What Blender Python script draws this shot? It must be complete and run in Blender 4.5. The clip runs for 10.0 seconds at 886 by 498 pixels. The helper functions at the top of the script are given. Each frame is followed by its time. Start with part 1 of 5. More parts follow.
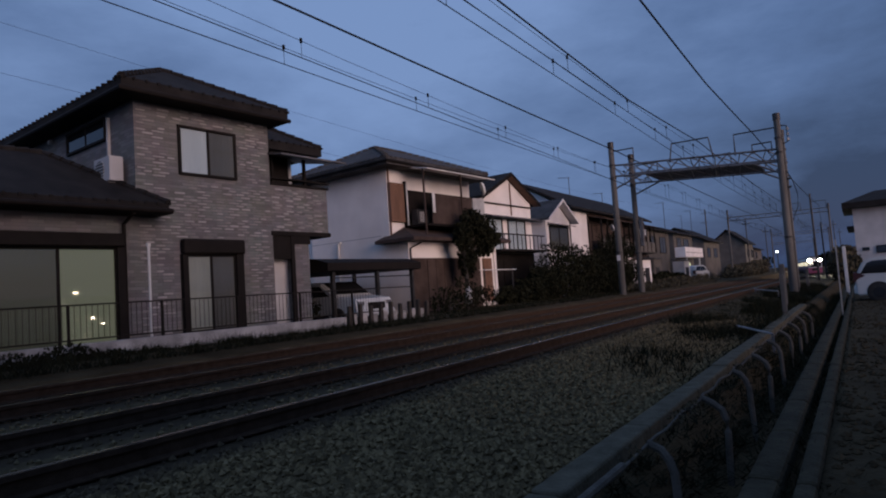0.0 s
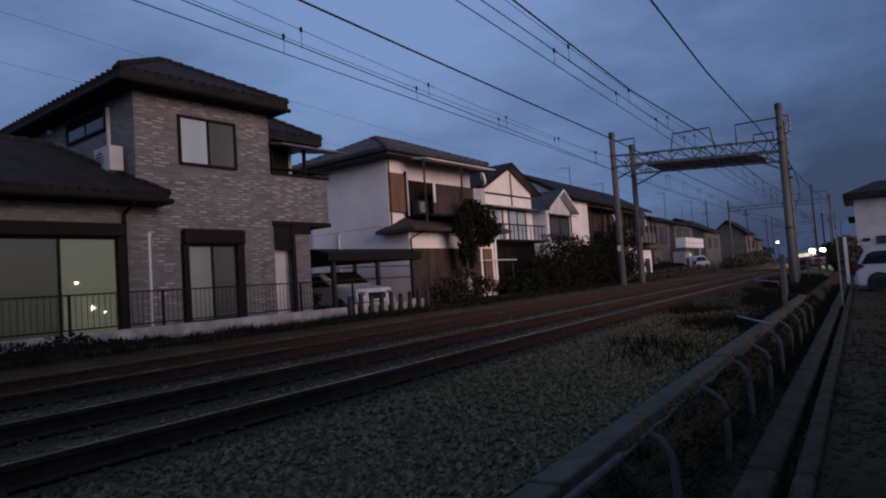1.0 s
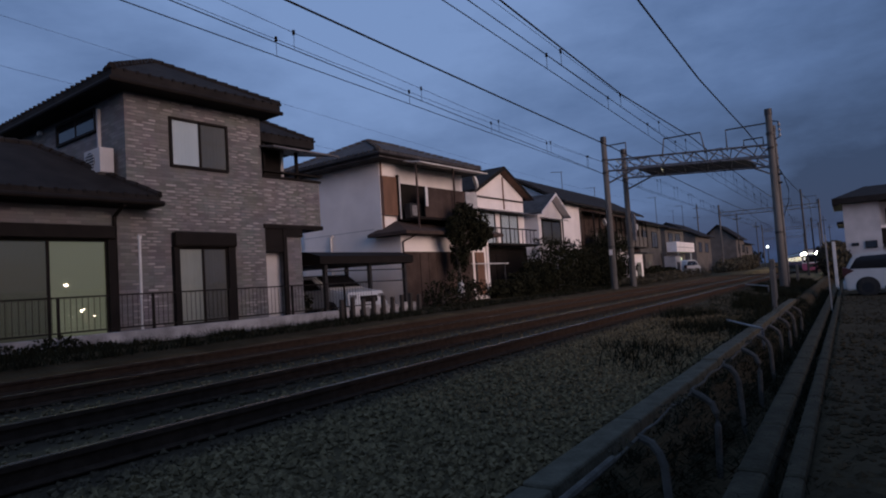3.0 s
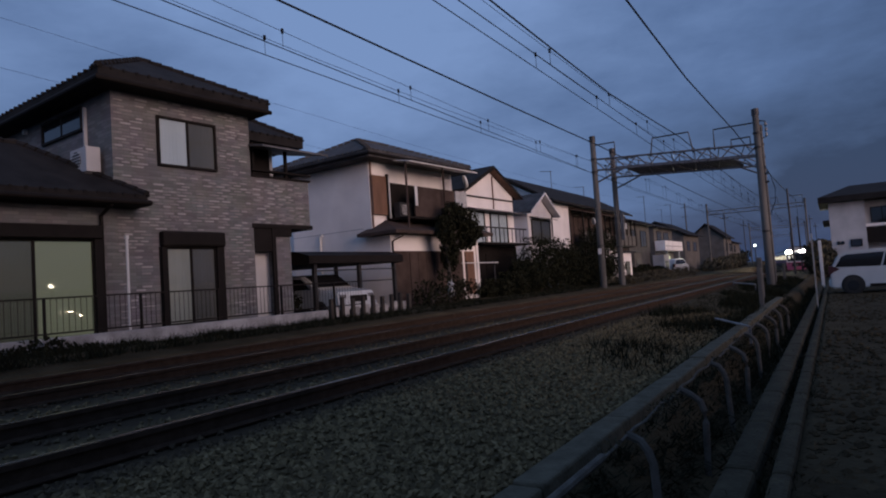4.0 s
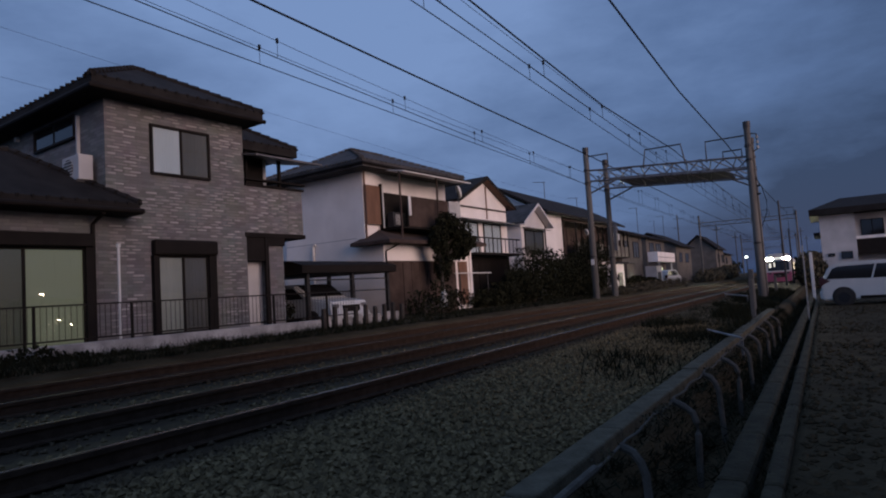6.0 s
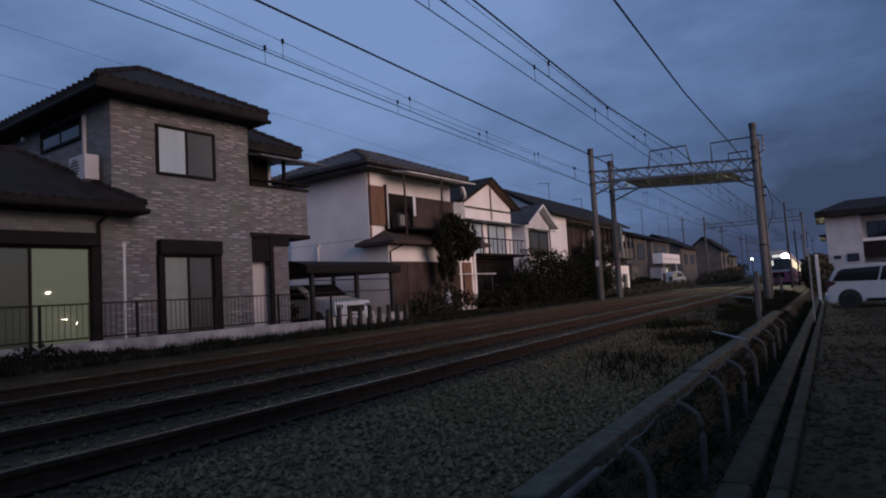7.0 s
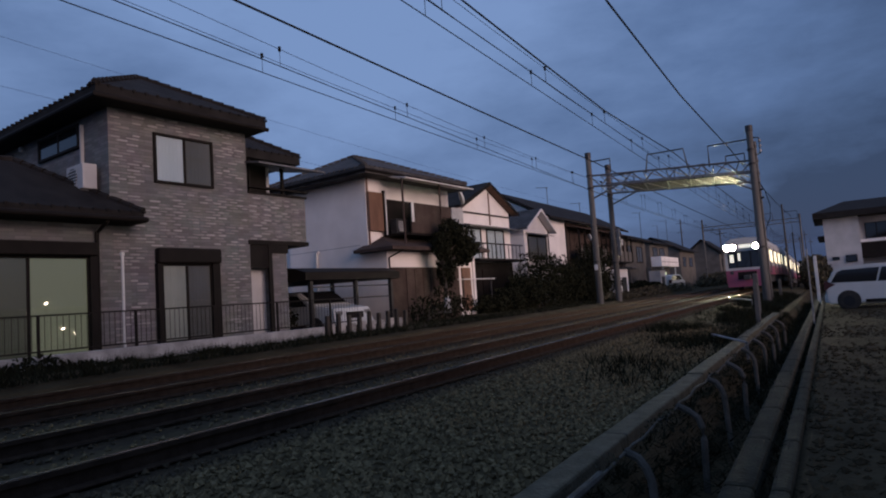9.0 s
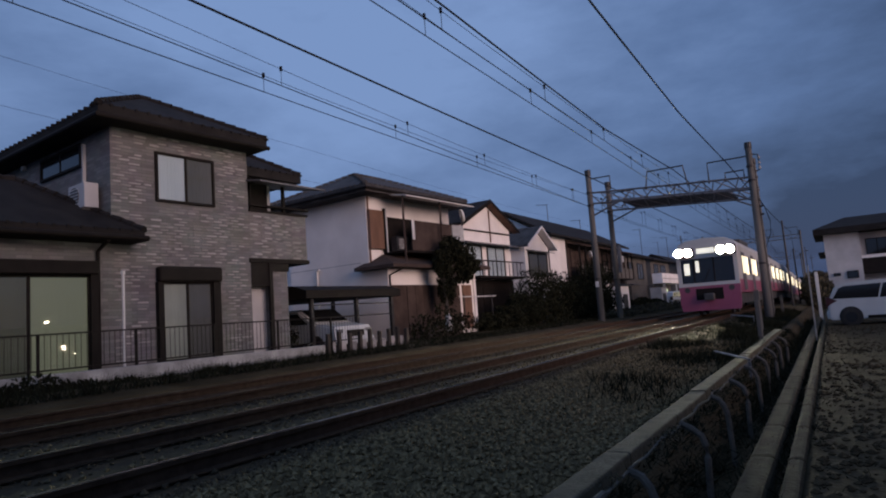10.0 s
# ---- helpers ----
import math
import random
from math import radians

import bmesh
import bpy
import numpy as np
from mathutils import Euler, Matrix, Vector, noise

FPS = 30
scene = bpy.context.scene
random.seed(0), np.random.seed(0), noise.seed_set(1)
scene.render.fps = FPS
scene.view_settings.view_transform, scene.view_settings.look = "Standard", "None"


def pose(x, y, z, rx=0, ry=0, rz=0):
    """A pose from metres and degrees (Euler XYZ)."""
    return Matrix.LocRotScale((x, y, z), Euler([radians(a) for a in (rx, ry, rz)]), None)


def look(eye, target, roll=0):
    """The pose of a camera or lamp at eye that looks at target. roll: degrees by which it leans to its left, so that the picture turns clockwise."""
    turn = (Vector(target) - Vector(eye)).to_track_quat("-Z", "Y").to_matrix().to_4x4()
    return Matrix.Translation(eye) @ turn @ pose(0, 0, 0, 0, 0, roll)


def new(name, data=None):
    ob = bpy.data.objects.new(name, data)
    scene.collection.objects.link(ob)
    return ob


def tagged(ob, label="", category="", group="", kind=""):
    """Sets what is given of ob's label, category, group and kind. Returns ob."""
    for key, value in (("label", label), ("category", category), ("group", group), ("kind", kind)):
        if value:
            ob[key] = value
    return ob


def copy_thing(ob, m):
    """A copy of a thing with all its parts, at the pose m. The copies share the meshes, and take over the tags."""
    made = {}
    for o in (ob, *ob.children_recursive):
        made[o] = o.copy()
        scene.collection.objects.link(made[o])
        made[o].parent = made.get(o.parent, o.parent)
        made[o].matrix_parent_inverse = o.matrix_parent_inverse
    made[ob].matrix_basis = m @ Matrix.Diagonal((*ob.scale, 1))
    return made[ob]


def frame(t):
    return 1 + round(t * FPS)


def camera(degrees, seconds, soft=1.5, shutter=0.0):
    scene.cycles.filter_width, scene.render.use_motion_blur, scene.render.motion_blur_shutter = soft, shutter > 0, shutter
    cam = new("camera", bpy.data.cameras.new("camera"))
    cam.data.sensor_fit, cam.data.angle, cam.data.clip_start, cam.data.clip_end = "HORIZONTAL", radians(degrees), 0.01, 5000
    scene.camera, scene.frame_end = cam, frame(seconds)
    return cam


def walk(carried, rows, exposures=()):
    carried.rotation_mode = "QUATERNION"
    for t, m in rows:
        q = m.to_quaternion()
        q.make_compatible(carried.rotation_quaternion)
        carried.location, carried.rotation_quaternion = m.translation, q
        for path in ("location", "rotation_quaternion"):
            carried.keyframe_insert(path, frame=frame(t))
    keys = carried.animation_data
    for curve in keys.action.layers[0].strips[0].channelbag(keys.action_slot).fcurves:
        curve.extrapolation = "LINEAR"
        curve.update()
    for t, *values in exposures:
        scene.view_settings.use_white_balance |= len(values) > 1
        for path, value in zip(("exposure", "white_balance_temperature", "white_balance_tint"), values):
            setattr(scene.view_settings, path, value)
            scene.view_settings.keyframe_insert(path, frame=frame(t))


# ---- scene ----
cam = camera(70.0, 10.0, soft=2.0)
PATH = [
    (0.0, pose(0, 0, 0.9, 93.74, 3.89, 33.43)),
    (0.5, pose(0, 0, 0.9, 93.66, 3.69, 33.05)),
    (1.0, pose(0, 0, 0.9, 92.86, 3.83, 33.47)),
    (1.5, pose(0, 0, 0.9, 92.87, 4.11, 33.79)),
    (2.0, pose(0, 0, 0.9, 92.89, 3.98, 33.49)),
    (2.5, pose(0, 0, 0.9, 93.14, 3.74, 33.19)),
    (4.0, pose(0, 0, 0.9, 93.00, 3.85, 31.82)),
    (4.5, pose(0, 0, 0.9, 93.16, 3.84, 31.62)),
    (5.0, pose(0, 0, 0.9, 93.53, 3.66, 31.40)),
    (5.5, pose(0, 0, 0.9, 93.77, 3.69, 31.06)),
    (7.0, pose(0, 0, 0.9, 93.96, 3.35, 31.58)),
    (7.5, pose(0, 0, 0.9, 93.57, 3.41, 31.29)),
    (8.0, pose(0, 0, 0.9, 93.61, 3.38, 31.60)),
    (8.5, pose(0, 0, 0.9, 93.99, 3.56, 31.52)),
    (9.0, pose(0, 0, 0.9, 94.45, 3.97, 31.51)),
    (9.5, pose(0, 0, 0.9, 95.41, 4.10, 31.45)),
    (10.0, pose(0, 0, 0.9, 96.04, 4.17, 31.59)),
]
walk(cam, PATH, [(0.0, 0.0), (8.0, 0.0), (9.0, 0.03), (10.0, 0.06)])

# ---- world and light: dusk under a broken overcast ----
world = bpy.data.worlds.new("dusk_sky")
scene.world = world
world.use_nodes = True
wn, wl = world.node_tree.nodes, world.node_tree.links
wn.clear()
w_out = wn.new("ShaderNodeOutputWorld")
w_bg = wn.new("ShaderNodeBackground")
w_sky = wn.new("ShaderNodeTexSky")
w_sky.sky_type = "NISHITA"
w_sky.sun_disc = False
w_sky.sun_elevation = radians(1.0)
w_sky.sun_rotation = radians(100)
w_co = wn.new("ShaderNodeTexCoord")
w_map = wn.new("ShaderNodeMapping")
w_map.inputs["Scale"].default_value = (1.0, 1.0, 2.6)
w_noise = wn.new("ShaderNodeTexNoise")
w_noise.inputs["Scale"].default_value = 2.4
w_noise.inputs["Detail"].default_value = 9.0
w_noise.inputs["Roughness"].default_value = 0.60
w_sep = wn.new("ShaderNodeSeparateXYZ")
w_dot = wn.new("ShaderNodeVectorMath")
w_dot.operation = "DOT_PRODUCT"
w_dot.inputs[1].default_value = (-0.52, 0.77, 0.36)
w_pos = wn.new("ShaderNodeMath")
w_pos.operation = "MAXIMUM"
w_pos.inputs[1].default_value = 0.0
w_pow = wn.new("ShaderNodeMath")
w_pow.operation = "POWER"
w_pow.inputs[1].default_value = 6.5
w_west = wn.new("ShaderNodeMath")
w_west.operation = "MULTIPLY_ADD"
w_west.inputs[1].default_value = 0.72
w_up = wn.new("ShaderNodeMath")
w_up.operation = "MULTIPLY_ADD"
w_up.inputs[1].default_value = 0.48
w_back = wn.new("ShaderNodeMath")
w_back.operation = "MULTIPLY_ADD"
w_back.inputs[1].default_value = -0.45
w_front = wn.new("ShaderNodeMath")
w_front.operation = "MAXIMUM"
w_front.inputs[1].default_value = -0.65
w_cloud = wn.new("ShaderNodeMath")
w_cloud.operation = "MULTIPLY_ADD"
w_cloud.inputs[1].default_value = 1.2
w_cloud.inputs[2].default_value = -0.315
w_ramp = wn.new("ShaderNodeValToRGB")
w_ramp.color_ramp.elements[0].position = 0.0
w_ramp.color_ramp.elements[0].color = (0.028, 0.053, 0.122, 1)
w_ramp.color_ramp.elements[1].position = 0.85
w_ramp.color_ramp.elements[1].color = (0.178, 0.280, 0.525, 1)
w_mid = w_ramp.color_ramp.elements.new(0.42)
w_mid.color = (0.092, 0.158, 0.325, 1)
w_mul = wn.new("ShaderNodeMix")
w_mul.data_type = "RGBA"
w_mul.inputs["Factor"].default_value = 0.016
wl.new(w_co.outputs["Generated"], w_map.inputs["Vector"])
wl.new(w_co.outputs["Generated"], w_sep.inputs[0])
wl.new(w_map.outputs["Vector"], w_noise.inputs["Vector"])
wl.new(w_noise.outputs["Fac"], w_cloud.inputs[0])
wl.new(w_sep.outputs["Z"], w_up.inputs[0])
wl.new(w_sep.outputs["Y"], w_front.inputs[0])
wl.new(w_front.outputs[0], w_back.inputs[0])
wl.new(w_cloud.outputs[0], w_back.inputs[2])
wl.new(w_back.outputs[0], w_up.inputs[2])
wl.new(w_co.outputs["Generated"], w_dot.inputs[0])
wl.new(w_dot.outputs["Value"], w_pos.inputs[0])
wl.new(w_pos.outputs[0], w_pow.inputs[0])
wl.new(w_pow.outputs[0], w_west.inputs[0])
wl.new(w_up.outputs[0], w_west.inputs[2])
wl.new(w_west.outputs[0], w_ramp.inputs["Fac"])
wl.new(w_ramp.outputs["Color"], w_mul.inputs["A"])
wl.new(w_sky.outputs["Color"], w_mul.inputs["B"])
wl.new(w_mul.outputs["Result"], w_bg.inputs["Color"])
w_bg.inputs["Strength"].default_value = 1.0
wl.new(w_bg.outputs["Background"], w_out.inputs["Surface"])

sun_data = bpy.data.lights.new("afterglow_sun", "SUN")
sun_data.energy = 3.0
sun_data.angle = radians(40)
sun_data.color = (1.0, 0.70, 0.62)
sun_ob = new("afterglow_sun", sun_data)
sun_ob.matrix_world = look((60, -17, 6.4), (0, 0, 0))


# ---- materials ----
def principled(name):
    m = bpy.data.materials.new(name)
    m.use_nodes = True
    return m, m.node_tree.nodes, m.node_tree.links, m.node_tree.nodes["Principled BSDF"]


def surface(name, dark, light, scale=6.0, rough=0.8, metal=0.0, bump=0.2, fine=60.0, stretch=(1, 1, 1), each=0.0, island=0.0, spec=0.5, rails=False):
    """Colour between dark and light by coarse stains and fine grain, with a bump of the grain."""
    m, n, l, b = principled(name)
    co = n.new("ShaderNodeTexCoord")
    mp = n.new("ShaderNodeMapping")
    mp.inputs["Scale"].default_value = stretch
    l.new(co.outputs["Object"], mp.inputs["Vector"])
    big = n.new("ShaderNodeTexNoise")
    big.inputs["Scale"].default_value = scale
    big.inputs["Detail"].default_value = 4
    small = n.new("ShaderNodeTexNoise")
    small.inputs["Scale"].default_value = fine
    small.inputs["Detail"].default_value = 2
    l.new(mp.outputs["Vector"], big.inputs["Vector"])
    l.new(mp.outputs["Vector"], small.inputs["Vector"])
    add = n.new("ShaderNodeMath")
    add.operation = "MULTIPLY_ADD"
    add.inputs[1].default_value = 0.35
    l.new(small.outputs["Fac"], add.inputs[0])
    l.new(big.outputs["Fac"], add.inputs[2])
    fac = add.outputs[0]
    if each or island:
        if each:
            info = n.new("ShaderNodeObjectInfo").outputs["Random"]
        else:
            info = n.new("ShaderNodeNewGeometry").outputs["Random Per Island"]
        more = n.new("ShaderNodeMath")
        more.operation = "MULTIPLY_ADD"
        more.inputs[1].default_value = each or island
        l.new(info, more.inputs[0])
        l.new(fac, more.inputs[2])
        sub = n.new("ShaderNodeMath")
        sub.operation = "SUBTRACT"
        sub.inputs[1].default_value = 0.5 * (each or island)
        l.new(more.outputs[0], sub.inputs[0])
        fac = sub.outputs[0]
    rp = n.new("ShaderNodeValToRGB")
    rp.color_ramp.elements[0].position = 0.42
    rp.color_ramp.elements[0].color = (*dark, 1)
    rp.color_ramp.elements[1].position = 0.95
    rp.color_ramp.elements[1].color = (*light, 1)
    l.new(fac, rp.inputs["Fac"])
    colour = rp.outputs["Color"]
    if rails:
        # brown brake dust in strips along the four rails
        sx = n.new("ShaderNodeSeparateXYZ")
        l.new(co.outputs["Object"], sx.inputs[0])
        last = sx.outputs["X"]
        for add_on in (6.7, -1.7, -0.75):
            st = n.new("ShaderNodeMath")
            st.operation = "ADD"
            st.inputs[1].default_value = add_on
            l.new(last, st.inputs[0])
            ab = n.new("ShaderNodeMath")
            ab.operation = "ABSOLUTE"
            l.new(st.outputs[0], ab.inputs[0])
            last = ab.outputs[0]
        wob = n.new("ShaderNodeMath")
        wob.operation = "MULTIPLY_ADD"
        wob.inputs[1].default_value = 0.25
        l.new(big.outputs["Fac"], wob.inputs[0])
        l.new(last, wob.inputs[2])
        mr = n.new("ShaderNodeMapRange")
        mr.inputs["From Min"].default_value = 0.45
        mr.inputs["From Max"].default_value = 0.72
        mr.inputs["To Min"].default_value = 0.75
        mr.inputs["To Max"].default_value = 0.0
        l.new(wob.outputs[0], mr.inputs["Value"])
        mxr = n.new("ShaderNodeMix")
        mxr.data_type = "RGBA"
        mxr.inputs["B"].default_value = (0.034, 0.0255, 0.0190, 1)
        l.new(mr.outputs[0], mxr.inputs["Factor"])
        l.new(colour, mxr.inputs["A"])
        colour = mxr.outputs["Result"]
    l.new(colour, b.inputs["Base Color"])
    b.inputs["Roughness"].default_value = rough
    b.inputs["Metallic"].default_value = metal
    b.inputs["Specular IOR Level"].default_value = spec
    if bump:
        bp = n.new("ShaderNodeBump")
        bp.inputs["Strength"].default_value = bump
        bp.inputs["Distance"].default_value = 0.02
        l.new(small.outputs["Fac"], bp.inputs["Height"])
        l.new(bp.outputs["Normal"], b.inputs["Normal"])
    return m


def glow(name, colour, strength, base=1.0):
    m, n, l, b = principled(name)
    b.inputs["Base Color"].default_value = (*[c * base for c in colour], 1)
    b.inputs["Emission Color"].default_value = (*colour, 1)
    b.inputs["Emission Strength"].default_value = strength
    return m


def glass(name, tint, rough=0.05):
    """Dark window glass that mirrors the sky."""
    m, n, l, b = principled(name)
    b.inputs["Base Color"].default_value = (*tint, 1)
    b.inputs["Roughness"].default_value = rough
    b.inputs["IOR"].default_value = 1.5
    return m


def clear_glass(name):
    m, n, l, b = principled(name)
    n.remove(b)
    out = n["Material Output"]
    tr = n.new("ShaderNodeBsdfTransparent")
    gl = n.new("ShaderNodeBsdfGlossy")
    gl.inputs["Roughness"].default_value = 0.02
    lw = n.new("ShaderNodeLayerWeight")
    lw.inputs["Blend"].default_value = 0.5
    pw = n.new("ShaderNodeMath")
    pw.operation = "POWER"
    pw.inputs[1].default_value = 5.0
    fr = n.new("ShaderNodeMath")
    fr.operation = "MULTIPLY_ADD"
    fr.inputs[1].default_value = 0.8
    fr.inputs[2].default_value = 0.04
    l.new(lw.outputs["Facing"], pw.inputs[0])
    l.new(pw.outputs[0], fr.inputs[0])
    mx = n.new("ShaderNodeMixShader")
    l.new(fr.outputs[0], mx.inputs[0])
    l.new(tr.outputs[0], mx.inputs[1])
    l.new(gl.outputs[0], mx.inputs[2])
    l.new(mx.outputs[0], out.inputs["Surface"])
    return m


def brick_mat():
    m, n, l, b = principled("brick_siding")
    co = n.new("ShaderNodeTexCoord")
    sep = n.new("ShaderNodeSeparateXYZ")
    comb = n.new("ShaderNodeCombineXYZ")
    add = n.new("ShaderNodeMath")
    add.operation = "ADD"
    l.new(co.outputs["Object"], sep.inputs[0])
    l.new(sep.outputs["X"], add.inputs[0])
    l.new(sep.outputs["Y"], add.inputs[1])
    l.new(add.outputs[0], comb.inputs["X"])
    l.new(sep.outputs["Z"], comb.inputs["Y"])
    br = n.new("ShaderNodeTexBrick")
    br.inputs["Color1"].default_value = (0.112, 0.112, 0.116, 1)
    br.inputs["Color2"].default_value = (0.186, 0.184, 0.188, 1)
    br.inputs["Mortar"].default_value = (0.115, 0.114, 0.118, 1)
    br.inputs["Scale"].default_value = 1.0
    br.inputs["Brick Width"].default_value = 0.30
    br.inputs["Row Height"].default_value = 0.076
    br.inputs["Mortar Size"].default_value = 0.006
    br.offset = 0.37
    l.new(comb.outputs[0], br.inputs["Vector"])
    ns = n.new("ShaderNodeTexNoise")
    ns.inputs["Scale"].default_value = 1.6
    l.new(co.outputs["Object"], ns.inputs["Vector"])
    mx = n.new("ShaderNodeMix")
    mx.data_type = "RGBA"
    mx.blend_type = "MULTIPLY"
    mx.inputs["Factor"].default_value = 0.5
    l.new(br.outputs["Color"], mx.inputs["A"])
    l.new(ns.outputs["Color"], mx.inputs["B"])
    hs = n.new("ShaderNodeHueSaturation")
    hs.inputs["Saturation"].default_value = 0.5
    hs.inputs["Value"].default_value = 1.25
    l.new(mx.outputs["Result"], hs.inputs["Color"])
    l.new(hs.outputs["Color"], b.inputs["Base Color"])
    bp = n.new("ShaderNodeBump")
    bp.inputs["Strength"].default_value = 0.6
    bp.inputs["Distance"].default_value = 0.012
    l.new(br.outputs["Fac"], bp.inputs["Height"])
    bp.invert = True
    l.new(bp.outputs["Normal"], b.inputs["Normal"])
    b.inputs["Roughness"].default_value = 0.85
    return m


BALLAST = surface("ballast", (0.050, 0.0385, 0.0205), (0.106, 0.082, 0.044), 9.0, 0.95, 0, 0.9, 30.0, spec=0.1, rails=True)
STONE = surface("ballast_stone", (0.082, 0.0625, 0.032), (0.192, 0.149, 0.078), 12.0, 0.95, 0, 0.4, 50.0, island=0.5, spec=0.25, rails=True)
SOIL = surface("soil", (0.033, 0.0255, 0.015), (0.072, 0.056, 0.033), 1.2, 0.95, 0, 0.9, 14.0, spec=0.05)
LUMP = surface("soil_lump", (0.032, 0.0245, 0.0145), (0.068, 0.052, 0.031), 5.0, 0.95, 0, 0.5, 40.0, island=0.5, spec=0.05)
RAIL_RUST = surface("rail_rust", (0.032, 0.0212, 0.0155), (0.068, 0.046, 0.033), 8.0, 0.9, 0.0, 0.3, 60.0, spec=0.08)
RAIL_TOP = surface("rail_head", (0.20, 0.175, 0.15), (0.34, 0.30, 0.26), 3.0, 0.24, 0.9, 0.05, 60.0)
SLEEPER = surface("sleeper_concrete", (0.016, 0.014, 0.012), (0.050, 0.045, 0.040), 4.0, 0.9, 0, 0.4, 50.0, each=0.3)
CONCRETE = surface("concrete", (0.17, 0.165, 0.16), (0.36, 0.35, 0.34), 3.0, 0.85, 0, 0.3, 50.0)
CONC_DARK = surface("weathered_concrete", (0.058, 0.052, 0.037), (0.125, 0.114, 0.084), 6.0, 0.9, 0, 0.6, 30.0, spec=0.1)
CONC_MOSS = surface("mossy_concrete", (0.026, 0.023, 0.015), (0.066, 0.059, 0.040), 6.0, 0.9, 0, 0.6, 30.0, spec=0.1)
WALL_WHITE = surface("white_wall_paint", (0.13, 0.13, 0.132), (0.46, 0.46, 0.47), 2.2, 0.85, 0, 0.25, 40.0)
PLASTER = surface("cream_plaster", (0.66, 0.630, 0.615), (0.85, 0.815, 0.795), 0.8, 0.9, 0, 0.3, 70.0)
PLASTER_GREY = surface("grey_plaster", (0.34, 0.34, 0.35), (0.52, 0.52, 0.53), 0.8, 0.9, 0, 0.3, 70.0)
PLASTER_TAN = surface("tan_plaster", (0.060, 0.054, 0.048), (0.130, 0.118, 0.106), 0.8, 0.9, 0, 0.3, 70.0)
BRICK = brick_mat()
BRICK_LIGHT = surface("light_brick", (0.185, 0.180, 0.183), (0.34, 0.332, 0.335), 5.0, 0.85, 0, 0.3, 60.0, each=0.5)
ROOF = surface("roof_tile", (0.009, 0.008, 0.008), (0.026, 0.024, 0.023), 2.0, 0.85, 0, 0.5, 30.0, spec=0.15)
ROOF_GREY = surface("grey_roof_tile", (0.030, 0.029, 0.030), (0.085, 0.083, 0.084), 2.0, 0.85, 0, 0.5, 30.0, spec=0.2)
ROOF_BROWN = surface("brown_roof_tile", (0.035, 0.024, 0.020), (0.080, 0.058, 0.050), 2.0, 0.85, 0, 0.4, 30.0, spec=0.2)
TRIM_DARK = surface("dark_brown_trim", (0.008, 0.0066, 0.006), (0.015, 0.0122, 0.011), 3.0, 0.7, 0, 0.1, 60.0, spec=0.15)
WOOD_BROWN = surface("brown_shutter_wood", (0.090, 0.045, 0.028), (0.200, 0.110, 0.070), 3.0, 0.7, 0, 0.3, 50.0, (1, 1, 0.2))
METAL_GREY = surface("galvanised_steel", (0.085, 0.085, 0.09), (0.19, 0.19, 0.20), 3.0, 0.55, 0.5, 0.1, 60.0)
METAL_DARK = surface("dark_steel", (0.020, 0.020, 0.021), (0.060, 0.060, 0.062), 3.0, 0.55, 0.5, 0.1, 60.0)
POLE_CONC = surface("pole_concrete", (0.050, 0.048, 0.045), (0.130, 0.125, 0.118), 2.0, 0.85, 0, 0.3, 50.0, (1, 1, 0.2))
WIRE = surface("wire", (0.008, 0.008, 0.009), (0.018, 0.018, 0.020), 5.0, 0.95, 0, 0.0, spec=0.05)
FENCE_GREY = surface("old_fence_paint", (0.045, 0.041, 0.036), (0.120, 0.110, 0.096), 8.0, 0.85, 0, 0.4, 60.0, spec=0.2)
LEAF = surface("leaf", (0.009, 0.0095, 0.006), (0.024, 0.026, 0.016), 2.0, 0.95, 0, 0.0, 30.0, island=0.6, spec=0.03)
LEAF_DRY = surface("dry_weed", (0.016, 0.014, 0.007), (0.070, 0.058, 0.028), 2.0, 0.85, 0, 0.0, 30.0, island=0.7)
BARK = surface("bark", (0.020, 0.016, 0.013), (0.060, 0.050, 0.042), 6.0, 0.9, 0, 0.5, 40.0, (1, 1, 0.3))
AWNING = surface("pale_awning", (0.42, 0.41, 0.40), (0.58, 0.57, 0.55), 2.0, 0.6, 0, 0.1, 40.0)
WHITE_PLASTIC = surface("white_plastic", (0.50, 0.50, 0.49), (0.66, 0.66, 0.65), 2.0, 0.55, 0, 0.0, 60.0)
CURTAIN = surface("curtain", (0.17, 0.195, 0.175), (0.28, 0.315, 0.285), 1.0, 0.95, 0, 0.2, 40.0, (1, 1, 0.1))
CURTAIN_GREY = surface("grey_curtain", (0.055, 0.060, 0.056), (0.095, 0.102, 0.095), 1.0, 0.95, 0, 0.2, 40.0, (1, 1, 0.1))
# pale cloth with the sky's reflection in the pane put in as blue
CURTAIN_SKY_TINT = surface("sky_tinted_curtain", (0.30, 0.38, 0.42), (0.46, 0.55, 0.60), 1.0, 0.95, 0, 0.2, 40.0, (1, 1, 0.1))
CURTAIN_LIT = glow("lit_curtain", (0.48, 0.54, 0.36), 0.125, 0.10)
CURTAIN_DIM = glow("dim_lit_curtain", (0.40, 0.48, 0.32), 0.030, 0.06)
CAR_WHITE = surface("white_car_paint", (0.40, 0.42, 0.43), (0.52, 0.54, 0.55), 0.8, 0.25, 0, 0.0)
CAR_BLACK = surface("black_car_paint", (0.008, 0.008, 0.009), (0.018, 0.018, 0.020), 0.8, 0.2, 0, 0.0)
RUBBER = surface("rubber", (0.010, 0.010, 0.010), (0.025, 0.025, 0.025), 8.0, 0.85, 0, 0.1)
DARK_GLASS = glass("dark_glass", (0.012, 0.013, 0.015))
